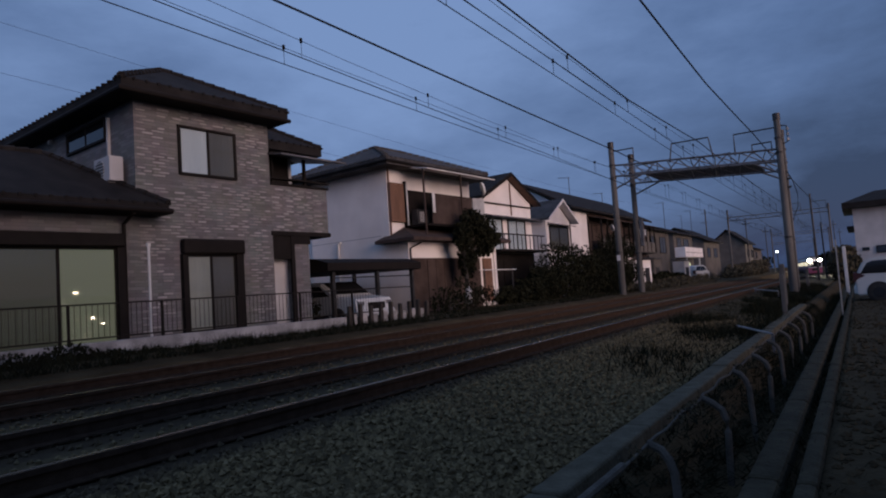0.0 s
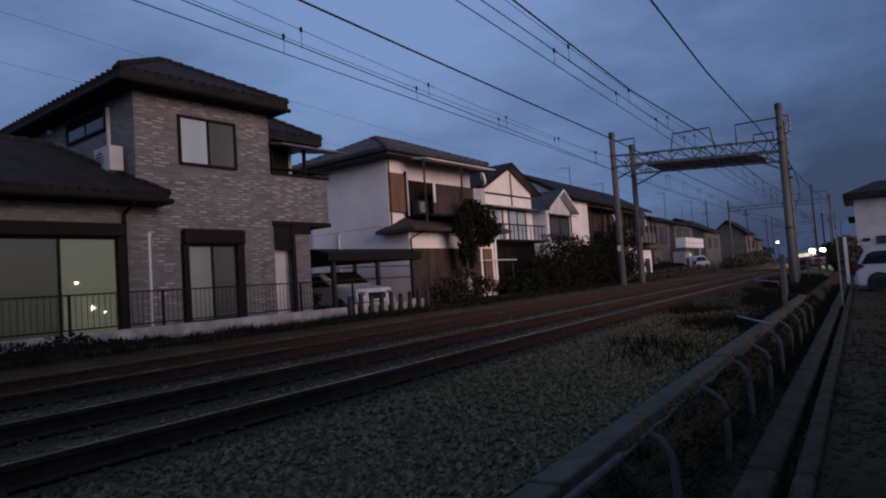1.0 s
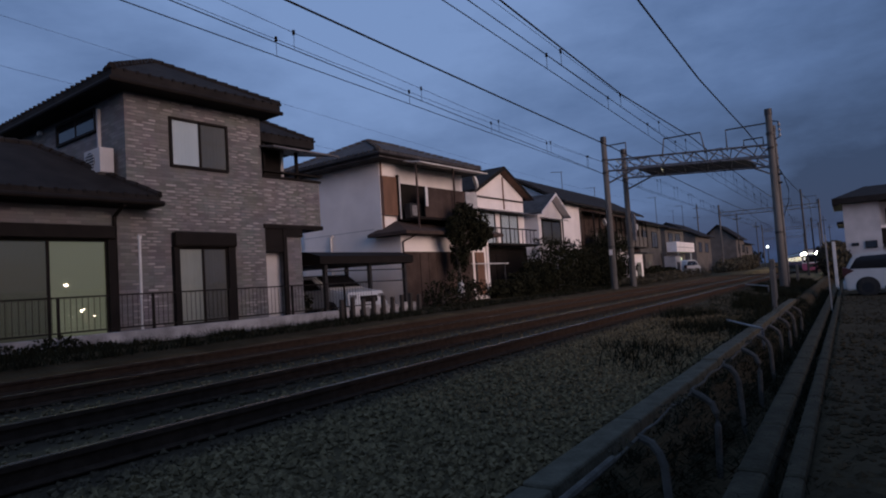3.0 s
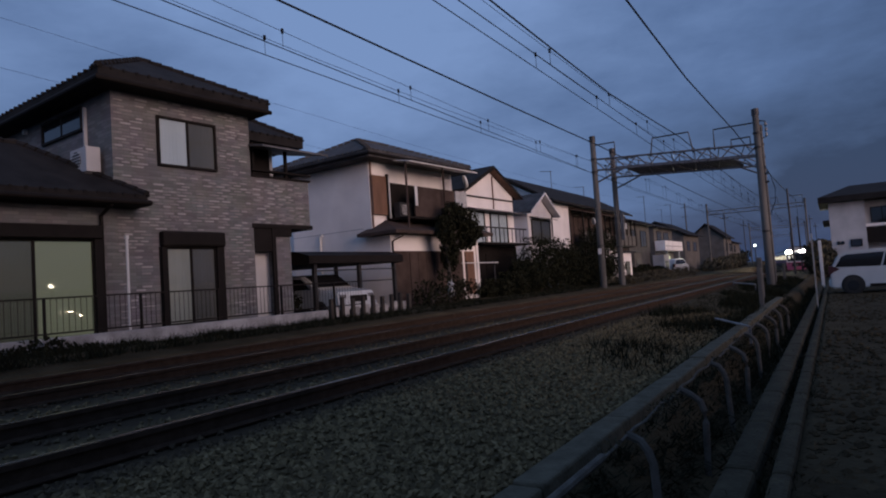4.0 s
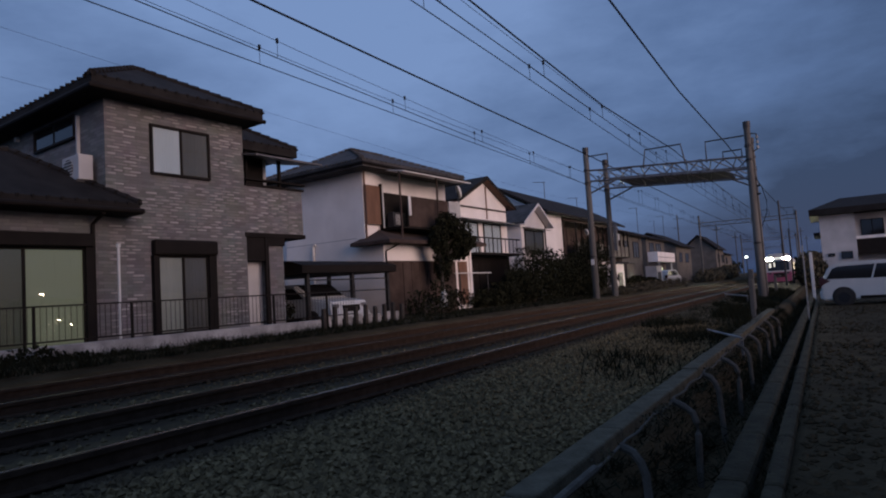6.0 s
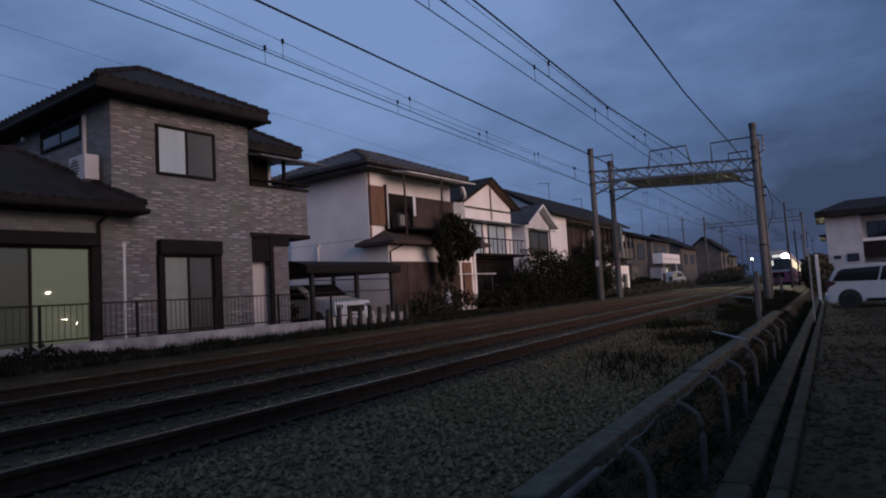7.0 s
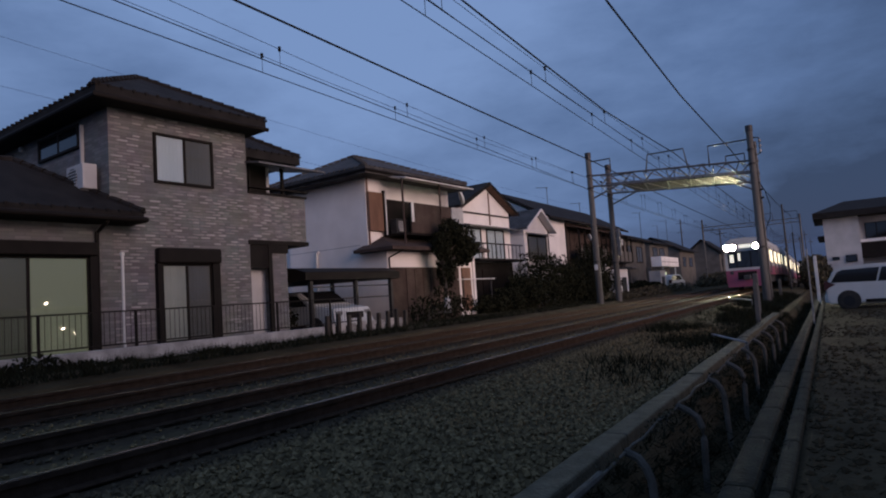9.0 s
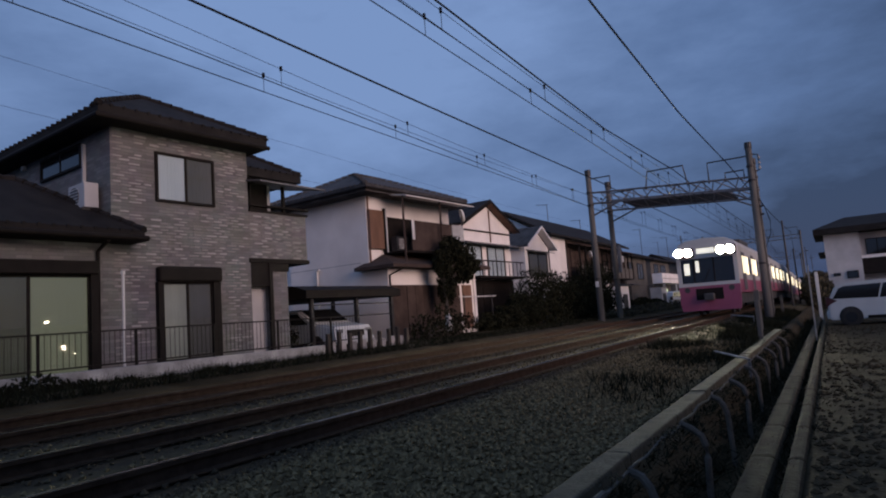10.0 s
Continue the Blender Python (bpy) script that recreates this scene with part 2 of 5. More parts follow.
PANE_GLASS = clear_glass("pane_glass")
TRAIN_WHITE = surface("train_white_paint", (0.40, 0.40, 0.39), (0.52, 0.52, 0.51), 0.8, 0.35, 0, 0.0)
TRAIN_PINK = surface("train_pink_paint", (0.24, 0.055, 0.105), (0.30, 0.080, 0.140), 0.8, 0.35, 0, 0.0)
TRAIN_GREY = surface("train_underframe", (0.030, 0.030, 0.031), (0.080, 0.080, 0.082), 3.0, 0.7, 0.2, 0.1)
HEADLAMP = glow("headlamp_lens", (1.0, 0.92, 0.66), 2800.0)
CABIN_LIGHT = glow("train_window_light", (1.0, 0.86, 0.58), 1.5)
SIGN_LIGHT = glow("sign_light", (1.0, 0.96, 0.80), 0.7)
REAR_LAMP = glow("bright_lamp_lens", (1.0, 0.84, 0.58), 120.0)
STREET_GLOW = glow("street_lamp_glow", (0.9, 1.0, 0.92), 8.0)
PORCH_GLOW = glow("lit_porch_pane", (0.80, 0.95, 0.62), 0.55)
WARM_GLOW = glow("warm_lamp_glow", (1.0, 0.75, 0.40), 10.0)
RED_LENS = surface("dark_red_lens", (0.030, 0.006, 0.006), (0.055, 0.010, 0.010), 3.0, 0.3, 0, 0.0)


# ---- mesh helpers ----
def part(name, bm, material, parent=None, label="", smooth=False):
    me = bpy.data.meshes.new(name)
    bm.normal_update()
    bm.to_mesh(me)
    bm.free()
    me.materials.append(material)
    if smooth:
        for p in me.polygons:
            p.use_smooth = True
    ob = new(name, me)
    ob.parent = parent
    if label:
        ob["label"] = label
    return ob


def thing(name, label, category, m=None, group="", kind=""):
    ob = new(name)
    ob.empty_display_size = 0.2
    if m is not None:
        ob.matrix_basis = m
    return tagged(ob, label, category, group, kind)


def box(x0, x1, y0, y1, z0, z1, bm=None, bevel=0.0):
    bm = bm or bmesh.new()
    v = [bm.verts.new((x, y, z)) for x in (x0, x1) for y in (y0, y1) for z in (z0, z1)]
    fs = [bm.faces.new([v[i] for i in f]) for f in ((0, 1, 3, 2), (4, 6, 7, 5), (0, 4, 5, 1), (2, 3, 7, 6), (0, 2, 6, 4), (1, 5, 7, 3))]
    if bevel:
        es = list({e for f in fs for e in f.edges})
        bmesh.ops.bevel(bm, geom=es, offset=bevel, segments=2, profile=0.5, affect="EDGES")
    return bm


def bar(a, b, r, n=8, bm=None, r2=None):
    """A round bar from a to b."""
    bm = bm or bmesh.new()
    a, b = Vector(a), Vector(b)
    q = (b - a).to_track_quat("Z", "Y")
    r2 = r if r2 is None else r2
    rings = []
    for p, rr in ((a, r), (b, r2)):
        rings.append([bm.verts.new(p + q @ Vector((rr * math.cos(2 * math.pi * i / n), rr * math.sin(2 * math.pi * i / n), 0))) for i in range(n)])
    for i in range(n):
        bm.faces.new((rings[0][i], rings[0][(i + 1) % n], rings[1][(i + 1) % n], rings[1][i]))
    bm.faces.new(rings[0][::-1])
    bm.faces.new(rings[1])
    return bm


def tube(pts, r, n=6, bm=None):
    """A round tube through points."""
    bm = bm or bmesh.new()
    pts = [Vector(p) for p in pts]
    rings = []
    for i, p in enumerate(pts):
        d = pts[min(i + 1, len(pts) - 1)] - pts[max(i - 1, 0)]
        q = d.to_track_quat("Z", "Y")
        rings.append([bm.verts.new(p + q @ Vector((r * math.cos(2 * math.pi * k / n), r * math.sin(2 * math.pi * k / n), 0))) for k in range(n)])
    for a, b in zip(rings, rings[1:]):
        for k in range(n):
            bm.faces.new((a[k], a[(k + 1) % n], b[(k + 1) % n], b[k]))
    bm.faces.new(rings[0][::-1])
    bm.faces.new(rings[-1])
    return bm


def extrude(profile, axis, a, b, bm=None):
    """A prism: profile points in the plane across the axis, from a to b along it. x: (y, z); y: (x, z); z: (x, y)."""
    bm = bm or bmesh.new()
    put = {"x": lambda p, s: (s, p[0], p[1]), "y": lambda p, s: (p[0], s, p[1]), "z": lambda p, s: (p[0], p[1], s)}[axis]
    lo = [bm.verts.new(put(p, a)) for p in profile]
    hi = [bm.verts.new(put(p, b)) for p in profile]
    n = len(profile)
    for i in range(n):
        bm.faces.new((lo[i], lo[(i + 1) % n], hi[(i + 1) % n], hi[i]))
    bm.faces.new(lo[::-1])
    bm.faces.new(hi)
    bmesh.ops.recalc_face_normals(bm, faces=bm.faces[:])
    return bm


def hip(x0, x1, y0, y1, z, rise, inset, thick=0.18, along="y", gable=(False, False), bm=None):
    """A hipped (or gabled) roof slab over a rectangle, eaves at z; the ridge runs along y or x."""
    bm = bm or bmesh.new()
    if along == "y":
        xm = (x0 + x1) / 2
        ya = y0 if gable[0] else y0 + inset
        yb = y1 if gable[1] else y1 - inset
        ridge = ((xm, ya), (xm, yb))
    else:
        ym = (y0 + y1) / 2
        xa = x0 if gable[0] else x0 + inset
        xb = x1 if gable[1] else x1 - inset
        ridge = ((xa, ym), (xb, ym))
    c = [(x0, y0), (x1, y0), (x1, y1), (x0, y1)]
    low = [bm.verts.new((*p, z)) for p in c]
    top = [bm.verts.new((*p, z + thick)) for p in c]
    r = [bm.verts.new((*p, z + thick + rise)) for p in ridge]
    ru = [bm.verts.new((*p, z + rise)) for p in ridge] if gable[0] or gable[1] else None
    for i in range(4):
        if ru and ((along == "y" and i in (0, 2)) or (along == "x" and i in (1, 3))):
            continue
        bm.faces.new((low[i], low[(i + 1) % 4], top[(i + 1) % 4], top[i]))
    if along == "y":
        bm.faces.new((top[0], top[1], r[0])) if not ru else bm.faces.new((low[0], ru[0], low[1], top[1], r[0], top[0]))
        bm.faces.new((top[1], top[2], r[1], r[0]))
        bm.faces.new((top[2], top[3], r[1])) if not ru else bm.faces.new((low[2], ru[1], low[3], top[3], r[1], top[2]))
        bm.faces.new((top[3], top[0], r[0], r[1]))
        if ru:
            bm.faces.new((low[1], ru[0], ru[1], low[2]))
            bm.faces.new((low[3], ru[1], ru[0], low[0]))
    else:
        bm.faces.new((top[0], top[1], r[1], r[0]))
        bm.faces.new((top[1], top[2], r[1])) if not ru else bm.faces.new((low[1], ru[1], low[2], top[2], r[1], top[1]))
        bm.faces.new((top[2], top[3], r[0], r[1]))
        bm.faces.new((top[3], top[0], r[0])) if not ru else bm.faces.new((low[3], ru[0], low[0], top[0], r[0], top[3]))
        if ru:
            bm.faces.new((low[0], ru[0], ru[1], low[1]))
            bm.faces.new((low[2], ru[1], ru[0], low[3]))
    if not ru:
        bm.faces.new(low[::-1])
    bmesh.ops.recalc_face_normals(bm, faces=bm.faces[:])
    return bm


def pent(x_high, x_low, y0, y1, z_high, z_low, thick=0.08, bm=None):
    """A lean-to roof slab from x_high down to x_low."""
    return extrude([(x_high, z_high), (x_low, z_low), (x_low, z_low - thick), (x_high, z_high - thick)], "y", y0, y1, bm)


def window(parent, x, y0, y1, z0, z1, panes=2, frame_mat=None, inner=None, face=1, name="window", depth=0.07, inner2=None, axis="y"):
    """A sliding window with frame, mullion and panes. axis y: on a wall x = const that faces face*x; axis x: on a wall y = const that faces face*y."""
    fm = frame_mat or TRIM_DARK
    win = new(name)
    win.empty_display_size = 0.1
    win.parent = parent

    def slab(n0, n1, a0, a1, c0, c1, bm=None):
        n0, n1 = sorted((x + face * n0, x + face * n1))
        return box(n0, n1, a0, a1, c0, c1, bm) if axis == "y" else box(a0, a1, n0, n1, c0, c1, bm)
    w = 0.06
    bm = slab(0.0, depth, y0 - w, y1 + w, z1, z1 + w)
    slab(0.0, depth, y0 - w, y1 + w, z0 - w, z0, bm)
    slab(0.0, depth, y0 - w, y0, z0, z1, bm)
    slab(0.0, depth, y1, y1 + w, z0, z1, bm)
    part("window_frame", bm, fm, win)
    step = (y1 - y0) / panes
    for i in range(1, panes):
        part("mullion", slab(0.0, depth - 0.02, y0 + i * step - 0.03, y0 + i * step + 0.03, z0, z1), fm, win)
    for i in range(panes):
        a0, a1 = y0 + i * step + (0.03 if i else 0), y0 + (i + 1) * step - (0.03 if i < panes - 1 else 0)
        p = part("pane", slab(0.035, 0.04, a0, a1, z0, z1), PANE_GLASS if inner and not (i % 2 and inner2 == "dark") else DARK_GLASS, win)
        p.visible_shadow = False
        mat = inner if i % 2 == 0 or inner2 is None else inner2
        if mat and mat != "dark":
            bm = bmesh.new()
            k = 14
            for j in range(k):
                b0, b1 = a0 + (a1 - a0) * j / k, a0 + (a1 - a0) * (j + 1) / k
                d = 0.018 if j % 2 else 0.0155
                slab(0.0, d, b0, b1, z0, z1, bm)
            part("curtain", bm, mat, win)
    return win


def roof_caps(parent, x0, x1, y0, y1, z, rise, inset, thick, along, mat, eaves=True):
    """Bumpy ridge and hip cap tiles, and the rounded tile ends along the eaves, of a roof made by hip()."""
    if along == "y":
        xm = (x0 + x1) / 2
        ra, rb = Vector((xm, y0 + inset, z + thick + rise)), Vector((xm, y1 - inset, z + thick + rise))
        ends = ((ra, (x0, y0)), (ra, (x1, y0)), (rb, (x1, y1)), (rb, (x0, y1)))
    else:
        ym = (y0 + y1) / 2
        ra, rb = Vector((x0 + inset, ym, z + thick + rise)), Vector((x1 - inset, ym, z + thick + rise))
        ends = ((ra, (x0, y0)), (rb, (x1, y0)), (rb, (x1, y1)), (ra, (x0, y1)))
    bm = bmesh.new()
    lines = [(ra, rb)] + [(a, Vector((*c, z + thick))) for a, c in ends]
    for a, b in lines:
        n = max(2, int((b - a).length / 0.28))
        for i in range(n):
            p, q = a.lerp(b, i / n), a.lerp(b, (i + 0.93) / n)
            bar(p, q, 0.075, 7, bm, r2=0.10)
    part("ridge_cap", bm, mat, parent)
    if eaves:
        zz = z + thick
        k = int((y1 - y0) / 0.27)
        first = part("eave_tile", bar((-0.25, 0, 0.04), (0.04, 0, -0.015), 0.036, 6), mat, parent)
        first.location = (x1, y0, zz)
        for i in range(1, k + 1):
            o = new("eave_tile", first.data)
            o.parent = parent
            o.location = (x1, y0 + (y1 - y0) * i / k, zz)
        k = int((x1 - x0) / 0.27)
        first = part("eave_tile", bar((0, 0.25, 0.04), (0, -0.04, -0.015), 0.040, 6), mat, parent)
        first.location = (x0, y0, zz)
        for i in range(1, k):
            o = new("eave_tile", first.data)
            o.parent = parent
            o.location = (x0 + (x1 - x0) * i / k, y0, zz)


# ---- ground, tracks ----
def line_shift(y):
    """How far the railway has swung sideways at y: straight at first, then a gentle bend."""
    u = min(max(y, 100.0), 165.0) - 100.0
    return -0.0008 * u * u - 0.104 * (min(max(y, 165.0), 330.0) - 165.0)


def line_drop(y):
    """How far the railway has dipped at y."""
    u = min(max((y - 58.0) / 55.0, 0.0), 1.0)
    return -1.1 * u * u * (3 - 2 * u)


LINE_YS = [-25.0 + 5.0 * i for i in range(17)] + [58.0 + 4.0 * i for i in range(29)] + [180.0 + 10.0 * i for i in range(16)]


def ground():
    bm = bmesh.new()
    prof = [(-900, 0.1), (-40, 0.1), (-11.2, 0.08), (-10.4, -0.06), (-9.9, -0.5), (-2.2, -0.6), (-1.56, -0.40), (-1.40, -0.46), (-1.12, -0.82), (-0.9, -0.84), (-0.3, -0.62), (6.0, -0.6), (900, -0.6)]
    ys = [-400, -30, -5] + [i * 2.0 for i in range(0, 29)] + [58.0 + 4.0 * i for i in range(29)] + [200, 240, 330, 900, 2500]
    grid = []
    for y in ys:
        row = []
        for x, z in prof:
            inner = -10.0 < x < -1.2
            rough = 0.04 * noise.noise((x * 0.7, y * 0.35, 0)) if abs(x) < 60 and -5 < y < 80 else 0
            row.append(bm.verts.new((x + (line_shift(y) if -12 < x < -1.2 else 0), y, z + rough + (line_drop(y) if inner else 0))))
        grid.append(row)
    for a, b in zip(grid, grid[1:]):
        for i in range(len(prof) - 1):
            bm.faces.new((a[i], a[i + 1], b[i + 1], b[i]))
    return tagged(part("ground", bm, SOIL), "dark trodden earth beside the railway", "ground", kind="structure")


ground()
TRACKS = (-5.0, -8.4)


def ballast_bed():
    bm = bmesh.new()
    prof = [(-10.6, -0.35), (-10.0, -0.20), (-9.6, -0.17), (-6.7, -0.18), (-3.6, -0.17), (-2.9, -0.26), (-1.8, -0.40), (-1.72, -0.62)]
    ys = [-14 + i * 1.5 for i in range(49)] + [62.0 + 4.0 * i for i in range(29)] + [184.0 + 10.0 * i for i in range(15)]
    grid = [[bm.verts.new((x + line_shift(y), y, z + line_drop(y) + 0.02 * noise.noise((x * 3, y * 2, 5)))) for x, z in prof] for y in ys]
    for a, b in zip(grid, grid[1:]):
        for i in range(len(prof) - 1):
            bm.faces.new((a[i], a[i + 1], b[i + 1], b[i]))
    return tagged(part("ballast_bed", bm, BALLAST), "bed of dark grey crushed stone ballast", "ballast", kind="structure")


ballast_bed()


def ballast_stones():
    """Loose stones on the bed where the camera is near."""
    rnd = random.Random(4)
    verts, faces = [], []
    base = [(1, 0, 0), (-1, 0, 0), (0, 1, 0), (0, -1, 0), (0, 0, 1), (0, 0, -1)]
    fcs = [(0, 2, 4), (2, 1, 4), (1, 3, 4), (3, 0, 4), (2, 0, 5), (1, 2, 5), (3, 1, 5), (0, 3, 5)]
    px = [-10.6, -10.0, -9.6, -6.7, -3.6, -2.9, -1.8]
    pz = [-0.35, -0.20, -0.17, -0.18, -0.17, -0.26, -0.40]
    for k in range(46000):
        y = -1 + 34 * rnd.random() ** 1.6
        x = rnd.uniform(-10.4, -1.85) if rnd.random() < 0.35 else rnd.uniform(-4.0, -1.85)
        if x > -3.9 and y > 9.0 and rnd.random() < (y - 9.0) / 9.0:
            continue
        z = float(np.interp(x, px, pz))
        s = rnd.uniform(0.014, 0.034)
        e = Euler((rnd.random() * 6, rnd.random() * 6, rnd.random() * 6)).to_matrix()
        i = len(verts)
        for b in base:
            f = s * rnd.uniform(0.7, 1.3)
            v = e @ Vector(b) * f
            verts.append((x + v.x, y + v.y, z + v.z + 0.4 * s))
        faces += [tuple(i + j for j in f) for f in fcs]
    me = bpy.data.meshes.new("ballast_stones")
    me.from_pydata(verts, [], faces)
    me.materials.append(STONE)
    return tagged(new("ballast_stones", me), "loose angular grey ballast stones", "ballast", kind="stuff")


ballast_stones()


def soil_lumps():
    """Clods and gravel on the path."""
    rnd = random.Random(14)
    verts, faces = [], []
    base = [(1, 0, 0), (-1, 0, 0), (0, 1, 0), (0, -1, 0), (0, 0, 1), (0, 0, -1)]
    fcs = [(0, 2, 4), (2, 1, 4), (1, 3, 4), (3, 0, 4), (2, 0, 5), (1, 2, 5), (3, 1, 5), (0, 3, 5)]
    for k in range(3200):
        y = 2.5 + 30 * rnd.random() ** 1.4
        x = rnd.uniform(-0.32, 0.6 + 0.2 * y)
        s = rnd.uniform(0.012, 0.05) * (1.6 if rnd.random() < 0.06 else 1.0)
        i = len(verts)
        for b in base:
            f = s * rnd.uniform(0.7, 1.4)
            verts.append((x + b[0] * f, y + b[1] * f, -0.61 + b[2] * f * 0.6))
        faces += [tuple(i + j for j in f) for f in fcs]
    me = bpy.data.meshes.new("soil_lumps")
    me.from_pydata(verts, [], faces)
    me.materials.append(LUMP)
    return tagged(new("soil_lumps", me), "dark clods and gravel on the path", "gravel", kind="stuff")


soil_lumps()


def sweep(profile):
    """A prism of the profile (x, z) along the line of the railway."""
    bm = bmesh.new()
    rings = [[bm.verts.new((x + line_shift(y), y, z + line_drop(y))) for x, z in profile] for y in LINE_YS]
    n = len(profile)
    for a, b in zip(rings, rings[1:]):
        for i in range(n):
            bm.faces.new((a[i], a[(i + 1) % n], b[(i + 1) % n], b[i]))
    bm.faces.new(rings[0][::-1])
    bm.faces.new(rings[-1])
    bmesh.ops.recalc_face_normals(bm, faces=bm.faces[:])
    return bm


def track(cx):
    """Two rails on concrete sleepers; the rail tops are at height 0."""
    tr = thing("railway_track", "rusty steel rails on sleepers sunk in ballast", "railway track", pose(cx, 0, 0), "railway tracks", "structure")
    prof = [(-0.035, 0), (0.035, 0), (0.035, -0.035), (0.01, -0.045), (0.01, -0.125), (0.065, -0.14), (0.065, -0.15), (-0.065, -0.15), (-0.065, -0.14), (-0.01, -0.125), (-0.01, -0.045), (-0.035, -0.035)]
    for s in (-0.75, 0.75):
        r = part("rail", sweep([(x + s, z) for x, z in prof]), RAIL_RUST, tr)
        part("running_surface", sweep([(s - 0.027, 0.0), (s + 0.027, 0.0), (s + 0.027, 0.004), (s - 0.027, 0.004)]), RAIL_TOP, r, "worn bright rail head")
    bm = extrude([(-1.15, -0.22), (1.15, -0.22), (1.15, -0.16), (0.5, -0.15), (-0.5, -0.15), (-1.15, -0.16)], "y", -0.11, 0.11)
    first = part("sleeper", bm, SLEEPER, tr)
    first.location = (0, -3.0, -0.03)
    for i in range(1, 90):
        o = first.copy()
        scene.collection.objects.link(o)
        o.location.y = -3.0 + i * 0.62
        o.location.z = -0.03 + line_drop(o.location.y)
    return tr


for cx in TRACKS:
    track(cx)


# ---- overhead line ----
def gantry(y, xl, xr, top_l, top_r, zl, zr, height, deep, group, full=True):
    g = thing("catenary_gantry", "concrete masts joined by a weathered steel lattice beam over the tracks", "railway gantry", pose(0, y, 0), group)
    for side, top in ((xl, top_l), (xr, top_r)):
        for dy, dz in ((0, 0), (deep, 0.15)):
            x = side - (0.16 if dy and side == xr else 0.0)
            m = part("mast", bar((x, dy, -0.7 if full else -1.9), (x, dy, top - dz), 0.18 if full else 0.13, 14, r2=0.145 if full else 0.10), POLE_CONC, g)
            part("cap", bar((x, dy, top - dz - 0.25), (x, dy, top - dz + 0.06), 0.168 if full else 0.115, 12), METAL_DARK, m, "dark steel cap")
            for zz in (zl - 0.1, zl + height, 2.3):
                part("band", bar((x, dy, zz - 0.05), (x, dy, zz + 0.05), 0.187 if full else 0.135, 12), METAL_DARK, m, "steel clamp band")
            if not full:
                break
    n = 14
    lift = lambda x: zl + (zr - zl) * (x - xl) / (xr - xl)
    for dy in (0.0, deep) if full else (0.0,):
        for h in (0, height):
            part("chord", tube([(xl, dy, zl + h), (xr, dy, zr + h)], 0.055, 6), METAL_GREY, g)
        for i in range(n):
            xa, xb = xl + (xr - xl) * i / n, xl + (xr - xl) * (i + 1) / n
            za, zb = lift(xa), lift(xb)
            part("lattice_bar", tube([(xa, dy, za + (0 if i % 2 else height)), (xb, dy, zb + (height if i % 2 else 0))], 0.032, 5), METAL_GREY, g)
    if full:
        for h in (0, height):
            for i in range(n):
                xa, xb = xl + (xr - xl) * i / n, xl + (xr - xl) * (i + 1) / n
                part("cross_brace", tube([(xa, 0 if i % 2 else deep, lift(xa) + h), (xb, deep if i % 2 else 0, lift(xb) + h)], 0.028, 5), METAL_GREY, g)
    return g


def hoop(parent, x0, x1, y, z0, z1, lean=0.0):
    """An inverted-U bracket of steel angle on the beam."""
    return part("wire_bracket", tube([(x0 - lean, y, z0), (x0, y, z1), (x1, y, z1), (x1 + lean, y, z0)], 0.04, 6), METAL_DARK, parent, "dark steel bracket")


g1 = gantry(34.0, -10.8, -2.68, 8.3, 8.2, 6.47, 5.94, 0.60, 3.6, "catenary gantries")
for k in range(7):
    y = 0.18 + 0.49 * k
    part("walkway_board", extrude([(-9.2, 6.38), (-3.7, 6.02), (-3.7, 6.06), (-9.2, 6.42)], "y", y, y + 0.28), METAL_DARK, g1, "dark walkway board on the beam")
for dy in (0.0, 3.6):
    part("haunch", tube([(-10.8, dy, 5.75), (-9.2, dy, 6.37)], 0.05, 6), METAL_GREY, g1)
    part("haunch", tube([(-2.68, dy, 5.35), (-3.9, dy, 6.02)], 0.05, 6), METAL_GREY, g1)
hoop(g1, -7.6, -5.8, 0, 6.75, 7.70, 0.15)
hoop(g1, -7.0, -5.35, 3.6, 6.7, 7.35)
hoop(g1, -4.62, -2.8, 0, 6.55, 7.60)
hoop(g1, -3.85, -3.0, 0, 6.5, 6.95)
hoop(g1, -10.8, -9.6, 0, 7.1, 7.85)
hoop(g1, -10.6, -9.3, 3.6, 6.9, 7.5)
# fittings on the masts: conduit, slack cable, insulators, a cable box and a pale plate
part("conduit", tube([(-2.46, 0.0, -0.6), (-2.48, 0.0, 3.0), (-2.50, 0.0, 7.3)], 0.025, 6), METAL_DARK, g1)
part("slack_cable", tube([(-2.50, 0.0, 5.5), (-2.28, 0.0, 5.0), (-2.12, 0.0, 4.3), (-2.16, 0.0, 3.7), (-2.42, 0.0, 3.1)], 0.018, 6), WIRE, g1, "black slack cable")
part("mast_bracket", tube([(-2.54, 0.0, 7.65), (-2.30, 0.0, 7.60), (-2.28, 0.0, 6.85), (-2.52, 0.0, 6.75)], 0.035, 6), METAL_DARK, g1, "dark steel bracket")
for z in (6.95, 7.2, 7.45):
    part("insulator", bar((-2.28, 0.0, z - 0.07), (-2.28, 0.0, z + 0.07), 0.07, 10, r2=0.045), CONCRETE, g1, "grey insulator")
for z in (5.05, 4.65):
    part("insulator", bar((-2.50, 0.0, z), (-2.34, 0.0, z + 0.03), 0.05, 8), METAL_DARK, g1)
part("cable_box", box(-10.60, -10.42, 3.5, 3.72, 2.7, 4.3, bevel=0.02), METAL_GREY, g1, "pale cable box on the mast")
part("plate", box(-10.90, -10.72, -0.205, -0.19, 1.85, 2.15), WHITE_PLASTIC, g1, "small pale plate")

